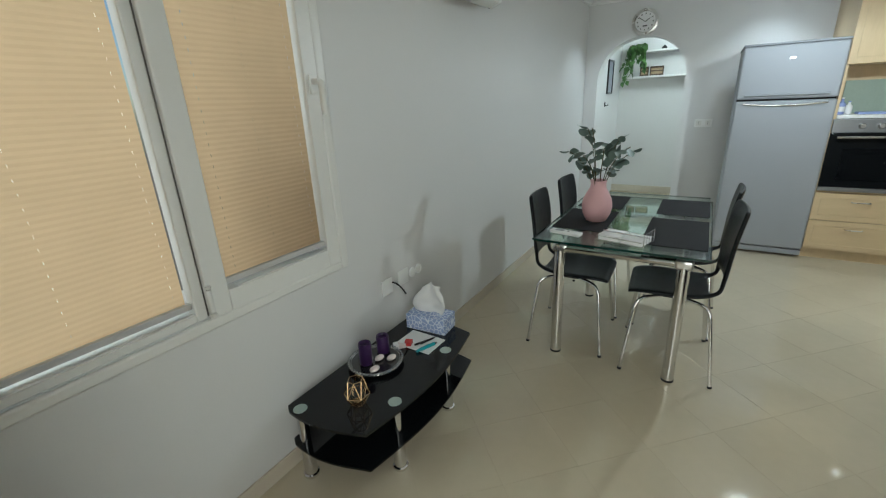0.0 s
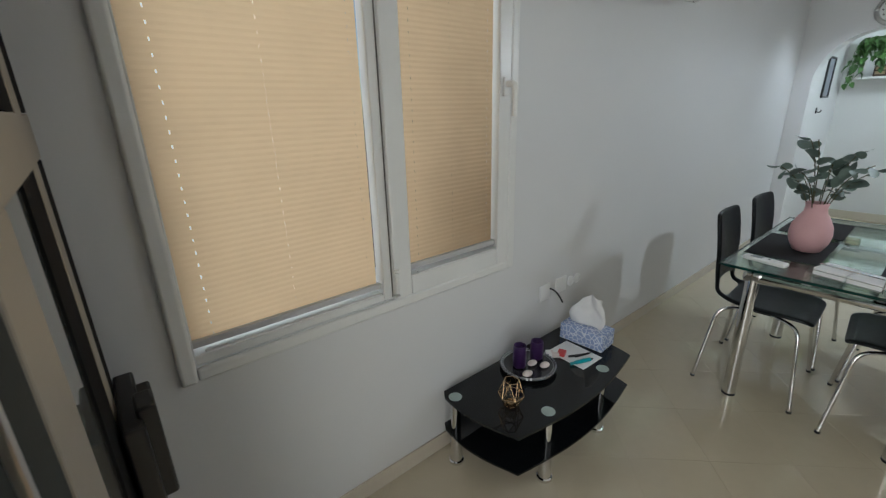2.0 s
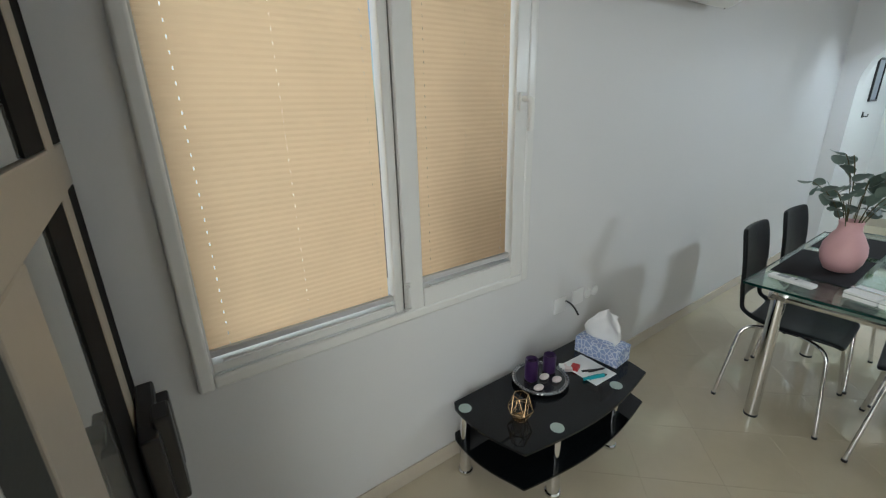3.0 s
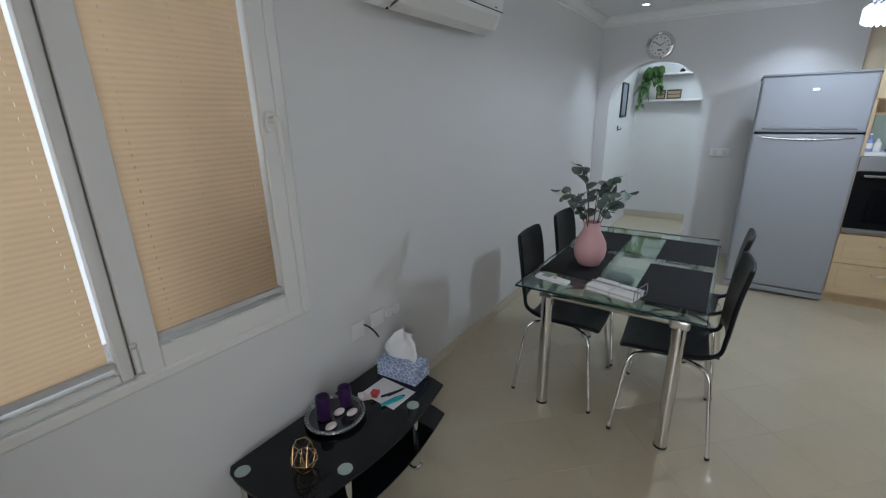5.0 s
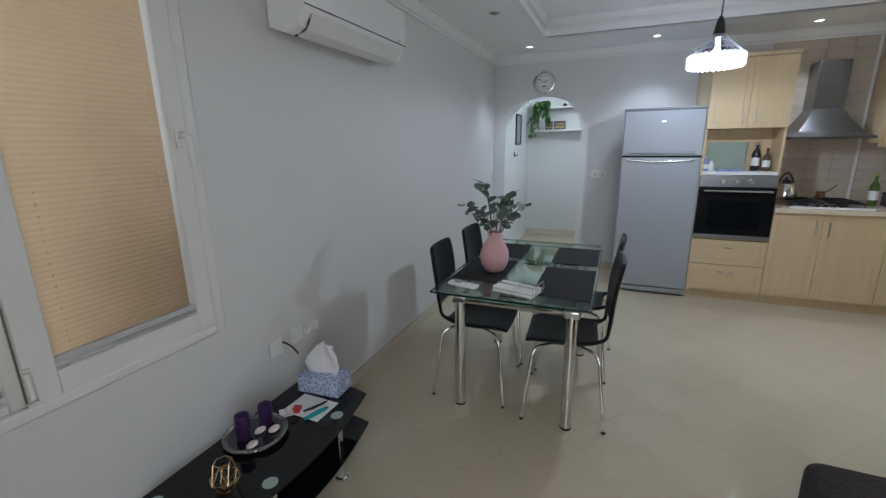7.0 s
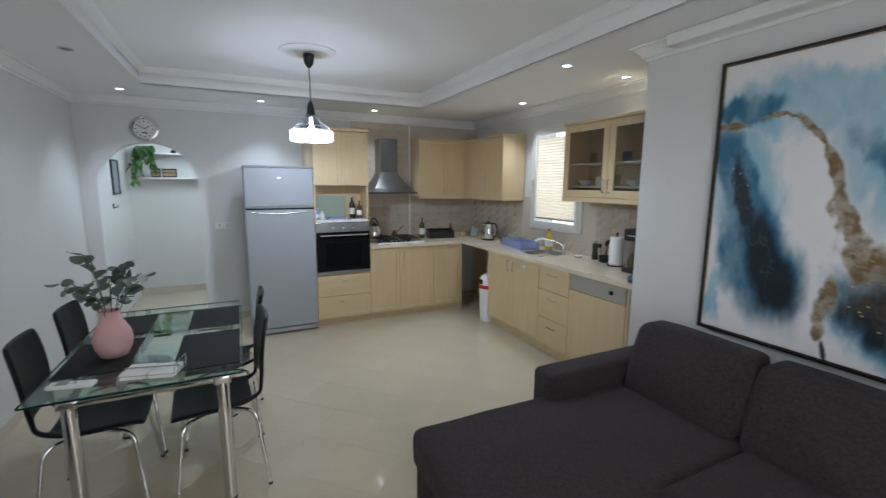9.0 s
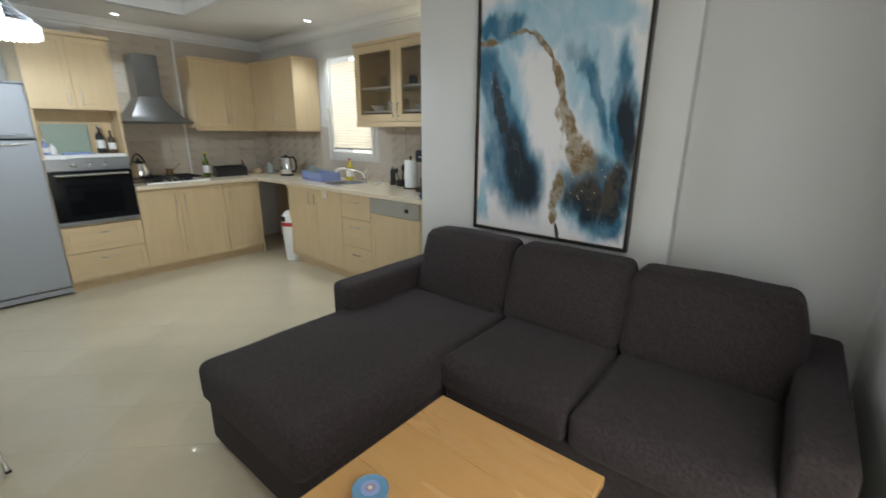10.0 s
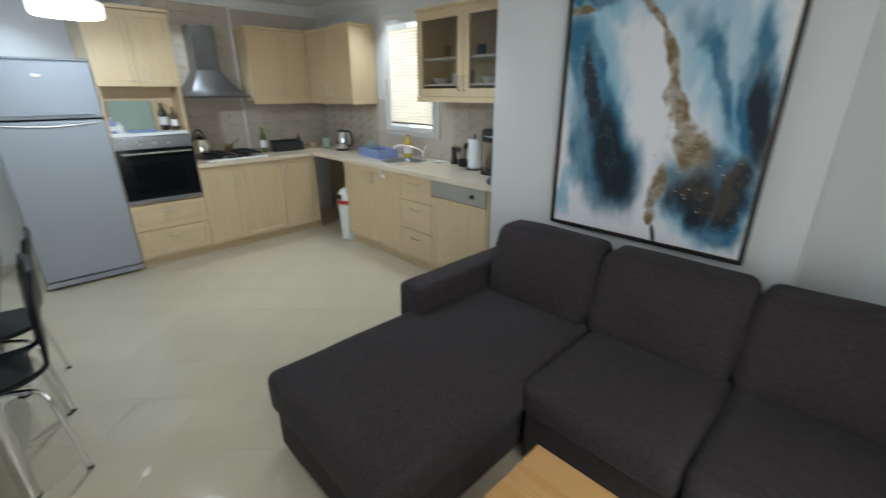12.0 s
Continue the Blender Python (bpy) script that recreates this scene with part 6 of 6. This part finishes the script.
def kettle(x, y, rz, label, mat, base):
    k = thing("kettle", (x, y, base), label, "kettle", "", rz)
    part("base_plate", lathe(bmesh.new(), [(0.075, 0), (0.078, 0.004), (0.076, 0.016), (0.06, 0.018)], (0, 0, 0), 28), BLACK, k)
    part("jug", lathe(bmesh.new(), [(0.070, 0.019), (0.076, 0.03), (0.072, 0.11), (0.058, 0.185), (0.054, 0.205)], (0, 0, 0), 32), mat, k)
    part("lid", lathe(bmesh.new(), [(0.0545, 0.2055), (0.050, 0.218), (0.02, 0.226), (0.012, 0.24), (0.0, 0.241)], (0, 0, 0), 28), BLACK, k)
    part("handle", tube(bmesh.new(), [(0.050, 0, 0.21), (0.09, 0, 0.215)] + arc_pts((0.105, 0, 0.205), (0.135, 0, 0.15), (0.115, 0, 0.06)) + [(0.075, 0, 0.04)], 0.012, 10), BLACK, k)
    part("spout", cyl(bmesh.new(), (-0.052, 0, 0.17), (-0.082, 0, 0.20), 0.022, 0.012, seg=14), mat, k)


kettle(4.30, 4.60, -60, "polished steel electric kettle with a black handle", CHROME, KT)
kp = thing("teapot", (2.93, 5.06, KT + 0.0505), "polished steel stovetop kettle standing on the hob", "kettle", rz=200)
kp.scale = (1.3, 1.3, 1.45)
part("pot", lathe(bmesh.new(), [(0.055, 0), (0.075, 0.01), (0.078, 0.05), (0.055, 0.095), (0.03, 0.105)], (0, 0, 0), 28), CHROME, kp)
part("lid", lathe(bmesh.new(), [(0.031, 0.1055), (0.025, 0.113), (0.008, 0.118), (0.011, 0.13), (0.0, 0.134)], (0, 0, 0), 20), BLACK, kp)
part("handle", tube(bmesh.new(), arc_pts((-0.06, 0, 0.08), (0, 0, 0.24), (0.06, 0, 0.08), 12), 0.006, 8), BLACK, kp)
part("spout", cyl(bmesh.new(), (0.06, -0.02, 0.05), (0.115, -0.035, 0.10), 0.016, 0.009, seg=12), CHROME, kp)
cz = thing("coffee_pot", (3.22, 5.12, KT + 0.0505), "small copper coffee pot on the hob", "pot")
part("pot", lathe(bmesh.new(), [(0.035, 0), (0.04, 0.01), (0.032, 0.05), (0.036, 0.065), (0.034, 0.065), (0.03, 0.05)], (0, 0, 0), 22), GOLD, cz)
part("handle", tube(bmesh.new(), [(0.034, 0.0, 0.05), (0.13, 0.04, 0.12)], 0.005, 8), DARKWOOD, cz)


def dish_rack():
    d = thing("dish_rack", (4.31, 3.93, KT), "periwinkle plastic dish rack on the worktop", "dish rack", rz=-8)
    b = bmesh.new()
    for x0, x1, y0, y1 in ((-0.11, 0.11, -0.23, -0.223), (-0.11, 0.11, 0.223, 0.23), (-0.11, -0.103, -0.223, 0.223), (0.103, 0.11, -0.223, 0.223)):
        box(b, x0, x1, y0, y1, 0.01, 0.085, 0.002)
    box(b, -0.11, 0.11, -0.23, 0.23, 0.002, 0.010), box(b, -0.103, 0.103, -0.004, 0.004, 0.01, 0.08)
    part("basket", b, BLUEPLASTIC, d)
    part("drip_tray", one(-0.125, 0.125, -0.25, 0.25, 0, 0.002), BLUEPLASTIC, d)
    for k in range(6):
        part("rib", one(-0.10, 0.10, -0.20 + 0.035 * k, -0.196 + 0.035 * k, 0.0105, 0.05), BLUEPLASTIC, d)
    pl = thing("plate", (4.31, 4.06, KT + 0.012), "pale green plate standing in the dish rack", "plate")
    part("disc", lathe(bmesh.new(), [(0.0, 0), (0.05, 0.001), (0.062, 0.008), (0.060, 0.010), (0.05, 0.004), (0.0, 0.003)], (0, 0, 0), 32), DISC, pl).matrix_basis = pose(0, 0, 0.066, 0, 80, 70)


dish_rack()
dish = solid("soap_dish", lathe(bmesh.new(), [(0.03, 0), (0.045, 0.012), (0.043, 0.013), (0.028, 0.004)], (4.44, 3.13, KT), 24), WHITE, "small white soap dish by the sink", "dish")
gr = thing("bottle_cluster", (4.50, 2.98, KT), "black pepper mill on the worktop", "mill")
part("body", lathe(bmesh.new(), [(0.03, 0), (0.032, 0.005), (0.024, 0.08), (0.028, 0.13), (0.022, 0.155)], (0, 0, 0), 22), BLACK, gr)
part("cap", lathe(bmesh.new(), [(0.02, 0.1555), (0.022, 0.165), (0.012, 0.18), (0.0, 0.182)], (0, 0, 0), 18), CHROME, gr)
ut = thing("utensil_pot", (4.47, 2.83, KT), "black pot holding black kitchen utensils", "pot")
part("pot", lathe(bmesh.new(), [(0.045, 0), (0.05, 0.005), (0.052, 0.06), (0.049, 0.06), (0.046, 0.01)], (0, 0, 0), 24), BLACK, ut)
for dx, dy, h in ((0.02, 0.01, 0.17), (-0.02, 0.015, 0.15), (0.0, -0.02, 0.19)):
    b = cyl(bmesh.new(), (dx * 0.6, dy * 0.6, 0.012), (dx * 1.8, dy * 1.8, h), 0.004, seg=8)
    bmesh.ops.create_uvsphere(b, u_segments=12, v_segments=8, radius=0.02, matrix=Matrix.Translation((dx * 1.8, dy * 1.8, h)) @ Matrix.Diagonal((1, 0.4, 1.2, 1)))
    part("utensil", b, BLACK, ut)
kr = thing("kitchen_roll", (4.42, 2.655, KT), "white kitchen paper roll on an upright holder", "kitchen roll")
part("holder", lathe(bmesh.new(), [(0.075, 0), (0.075, 0.010), (0.009, 0.012), (0.009, 0.295), (0.0, 0.297)], (0, 0, 0), 24), BLACK, kr)
part("paper", lathe(bmesh.new(), [(0.02, 0.0125), (0.058, 0.0125), (0.059, 0.02), (0.059, 0.255), (0.057, 0.258), (0.02, 0.258)], (0, 0, 0), 32), PAPER, kr)
cm = thing("coffee_maker", (4.36, 2.36, KT), "black filter coffee maker with a glass jug", "coffee maker", rz=180)
b = bmesh.new()
box(b, -0.10, 0.10, -0.09, 0.09, 0, 0.035, 0.01), box(b, -0.10, -0.02, -0.088, 0.088, 0.035, 0.26, 0.01), box(b, -0.10, 0.10, -0.09, 0.09, 0.26, 0.36, 0.015)
part("body", b, BLACK, cm)
part("jug", lathe(bmesh.new(), [(0.05, 0.036), (0.062, 0.045), (0.066, 0.10), (0.045, 0.155), (0.045, 0.165)], (0.045, 0, 0), 26), SMOKED, cm)
part("trim", one(0.0995, 0.1035, -0.05, 0.05, 0.300, 0.312, bevel=0.001), CHROME, cm)
cloth = cushion(4.0, 4.06, 2.10, 2.17, KT - 0.0, KT + 0.05, 0.02, 0.01, seed=11)
solid("cleaning_cloth", cloth, material("grey_blue_cloth", (0.10, 0.15, 0.20), 0.9, var=0.15, grain=200, bump=0.4), "crumpled blue-grey cleaning cloth at the worktop end", "cloth")


def pedal_bin():
    p = thing("pedal_bin", (4.05, 4.16, 0), "white plastic swing bin with a red rim", "bin")
    part("body", lathe(bmesh.new(), [(0.085, 0), (0.095, 0.006), (0.115, 0.40)], (0, 0, 0), 32), WHITE, p)
    part("rim", lathe(bmesh.new(), [(0.1155, 0.401), (0.122, 0.405), (0.122, 0.440), (0.117, 0.445)], (0, 0, 0), 32), RED, p)
    part("lid", lathe(bmesh.new(), [(0.1165, 0.4455), (0.110, 0.50), (0.085, 0.545), (0.04, 0.565), (0.0, 0.567)], (0, 0, 0), 32), WHITE, p)
    part("flap", one(-0.123, -0.105, -0.04, 0.04, 0.455, 0.51, bevel=0.004), BLACK, p)


pedal_bin()

# ---- the hall beyond the arch ----
for z, x0, x1 in ((1.655, 0.24, 1.25), (1.985, 0.30, 1.25)):
    solid("wall_shelf", one(x0, x1, 6.95, 7.197, z, z + 0.022, bevel=0.002), WHITE, "white floating shelf on the hall wall", "shelf", "hall shelves")
for k, (x, mt) in enumerate(((0.44, DARKWOOD), (0.60, DARKWOOD))):
    o = thing("photo_block", (x, 7.02, 1.6775), "small dark wooden block ornament on the shelf", "ornament", "shelf ornaments")
    fr = bmesh.new()
    w = 0.055 + 0.03 * k
    for a in ((-w, -w + 0.012, 0, 0.12), (w - 0.012, w, 0, 0.12), (-w + 0.012, w - 0.012, 0, 0.02), (-w + 0.012, w - 0.012, 0.10, 0.12), (-w + 0.012, w - 0.012, 0.055, 0.066)):
        box(fr, a[0], a[1], -0.02, 0.02, a[2], a[3], 0.001)
    part("frame", fr, mt, o)
    part("panel", one(-w + 0.004, w - 0.004, 0.0, 0.006, 0.004, 0.116), CUT, o)
solid("bird_ornament", lathe(bmesh.new(), [(0.02, 0), (0.035, 0.012), (0.03, 0.03), (0.012, 0.045), (0.0, 0.06)], (0.66, 7.05, 2.0075), 16), BLACK, "small dark ornament on the upper shelf", "ornament")


def ivy():
    v = thing("hanging_plant", (0.33, 7.04, 2.0075), "trailing green pothos hanging from the shelf", "plant")
    part("pot", lathe(bmesh.new(), [(0.04, 0), (0.05, 0.004), (0.06, 0.08), (0.056, 0.08)], (0, 0, 0), 24), WHITE, v)
    rnd = random.Random(9)
    b = bmesh.new()
    pts = [(0, 0), (0.014, 0.018), (0.032, 0.024), (0.05, 0.014), (0.066, 0), (0.05, -0.014), (0.032, -0.024), (0.014, -0.018)]
    vs = [b.verts.new((x, y, -0.006 * (x / 0.03) ** 2 + abs(y) * 0.3)) for x, y in pts]
    mid = b.verts.new((0.03, 0, -0.006))
    for k in range(8):
        b.faces.new((vs[k], vs[(k + 1) % 8], mid))
    leaf = mesh_of("leaf", b, IVY)
    st = bmesh.new()
    for k in range(12):
        x = rnd.uniform(-0.15, 0.12)
        drop = rnd.uniform(0.06, 0.24) if x > -0.02 else rnd.uniform(0.2, 0.42)
        p = arc_pts((x * 0.4, -0.02, 0.08), (x, -0.13, 0.12), (x, -0.12 - rnd.uniform(0, 0.03), -drop), 14)
        tube(st, p, 0.002, 5)
        for q in range(2, 15):
            ob = new("leaf", leaf)
            ob.parent = v
            ob.matrix_basis = Matrix.Translation(p[q]) @ pose(0, 0, 0, rnd.uniform(-40, 40), rnd.uniform(20, 80), rnd.uniform(180, 360)) @ Matrix.Scale(rnd.uniform(0.9, 1.6), 4)
    part("stems", st, STEM, v)


ivy()
hp = thing("hall_picture", (0.10, 6.40, 1.46), "dark framed picture on the hall wall", "picture")
fr = bmesh.new()
for a in ((-0.16, -0.14, 0, 0.42), (0.14, 0.16, 0, 0.42), (-0.14, 0.14, 0, 0.02), (-0.14, 0.14, 0.40, 0.42)):
    box(fr, 0.001, 0.02, a[0], a[1], a[2], a[3], 0.001)
part("frame", fr, BLACK, hp)
part("print", one(0.003, 0.008, -0.139, 0.139, 0.021, 0.399), material("grey_print", (0.35, 0.37, 0.42), 0.4, var=0.3, scale=14), hp, "blue-grey abstract print")
hk = thing("key_hook", (0.10, 6.20, 1.30), "small black hook on the hall wall", "hook")
part("plate", one(0.001, 0.01, -0.02, 0.02, 0, 0.06, bevel=0.002), BLACK, hk)
part("peg", tube(bmesh.new(), arc_pts((0.008, 0, 0.02), (0.05, 0, 0.0), (0.045, 0, 0.04)), 0.005, 8), BLACK, hk)

# ---- baseboards ----
structure("baseboard", one(0.001, 0.010, -0.12, FAR - 0.001, 0, 0.075, bevel=0.002), BASE, "beige tile baseboard", "baseboard")
bb = bmesh.new()
box(bb, 0.011, AX0, FAR - 0.010, FAR - 0.001, 0, 0.075, 0.002), box(bb, AX1, 1.49, FAR - 0.010, FAR - 0.001, 0, 0.075, 0.002)
structure("baseboard", bb, BASE, "beige tile baseboard", "baseboard")
structure("baseboard", one(PX + 0.088, PX + 0.099, END + 0.001, 0.319, 0, 0.075, bevel=0.002), BASE, "beige tile baseboard", "baseboard")
structure("baseboard", one(DX1 + 0.063, PX + 0.087, END + 0.001, END + 0.011, 0, 0.075, bevel=0.002), BASE, "beige tile baseboard", "baseboard")
structure("baseboard", one(0.101, 2.199, 7.188, 7.199, 0, 0.10, bevel=0.002), BASE, "beige tile baseboard in the hall", "baseboard")

# ---- wall tiles over the worktop ----
TW, TH, TG = 0.20, 0.10, 0.003
north, east = bpy.data.objects["wall_north"], bpy.data.objects["wall_east"]


def tile_mesh(w, h, axis):
    bm = bmesh.new()
    box(bm, -w / 2 + TG / 2, w / 2 - TG / 2, -0.0075, 0.0, -h / 2 + TG / 2, h / 2 - TG / 2, 0.0015, 1)
    if axis == "x":
        bmesh.ops.rotate(bm, verts=bm.verts, matrix=Matrix.Rotation(radians(-90), 3, "Z"))
    return mesh_of("wall_tile", bm, BACKTILE, False)


part("grout", one(2.775, KX - 0.001, FAR - 0.003, FAR - 0.0005, 0.90, 2.38), TILEGROUT, north)
part("grout", one(KX - 0.003, KX - 0.0005, 2.002, FAR - 0.004, 0.90, KZ0 - 0.045), TILEGROUT, east)
part("grout", one(KX - 0.003, KX - 0.0005, 2.002, KY0 - 0.035, KZ0 - 0.044, 1.50), TILEGROUT, east)
part("grout", one(KX - 0.003, KX - 0.0005, KY1 + 0.035, FAR - 0.004, KZ0 - 0.044, 1.46), TILEGROUT, east)
part("corner_trim", one(3.558, 3.580, FAR - 0.022, FAR - 0.001, 0.903, 2.385, bevel=0.003), WHITE, north, "white tile edging strip")
m_n = tile_mesh(TW, TH, "y")
for r in range(15):
    z = 0.904 + TH * (r + 0.5)
    for k in range(9):
        x = 2.79 + TW * (k + 0.5)
        if x > KX - 0.1 or (z > 1.46 and x > 3.60):
            continue
        ob = new("wall_tile", m_n)
        ob.parent = north
        ob.matrix_world = Matrix.Translation((x, FAR - 0.002, z))
m_e = tile_mesh(TW, TH, "x")
for r in range(6):
    z = 0.904 + TH * (r + 0.5)
    for k in range(17):
        y = 5.48 - TW * (k + 0.5)
        if (KY0 - 0.13 < y < KY1 + 0.13 and z > KZ0 - 0.09) or y < 2.1 or z > 1.50 or (z > 1.45 and y > KY1):
            continue
        ob = new("wall_tile", m_e)
        ob.parent = east
        ob.matrix_world = Matrix.Translation((KX - 0.002, y, z))

# ---- floor tiles, laid on the diagonal ----
floor = bpy.data.objects["floor"]
FS, FG = 0.333, 0.0009
NX, NY = 1.762, 1.698


def floor_piece(poly):
    bm = bmesh.new()
    lo, hi = [bm.verts.new((x, y, -0.006)) for x, y in poly], [bm.verts.new((x, y, 0.0)) for x, y in poly]
    n = len(poly)
    bm.faces.new(hi), bm.faces.new(lo[::-1])
    for k in range(n):
        bm.faces.new((lo[k], lo[(k + 1) % n], hi[(k + 1) % n], hi[k]))
    return bm


hs = (FS - FG) / 2
whole = mesh_of("floor_tile", floor_piece([(0, -hs * 2 ** 0.5), (hs * 2 ** 0.5, 0), (0, hs * 2 ** 0.5), (-hs * 2 ** 0.5, 0)]), TILE, False)
rest = bmesh.new()
STEP = FS / 2 ** 0.5
X0, X1, Y0, Y1 = 0.0, KX, -0.46, 7.2
for i in range(-30, 31):
    for j in range(-30, 31):
        x, y = NX + STEP * (i - j), NY + STEP * (i + j + 1)
        if x < X0 - STEP or x > X1 + STEP or y < Y0 - STEP or y > Y1 + STEP:
            continue
        near = x < 3.95 and y < 4.75 and y > -0.3 and x > 0.15
        if near:
            ob = new("floor_tile", whole)
            ob.parent = floor
            ob.matrix_world = Matrix.Translation((x, y, 0.0))
        else:
            q = [(x, y - hs * 2 ** 0.5), (x + hs * 2 ** 0.5, y), (x, y + hs * 2 ** 0.5), (x - hs * 2 ** 0.5, y)]
            lo = [rest.verts.new((a, b, -0.006)) for a, b in q]
            hi = [rest.verts.new((a, b, 0.0)) for a, b in q]
            rest.faces.new(hi)
            for k in range(4):
                rest.faces.new((lo[k], lo[(k + 1) % 4], hi[(k + 1) % 4], hi[k]))
tagged(part("floor_tiles", rest, TILE, floor, "", False), kind="stuff")
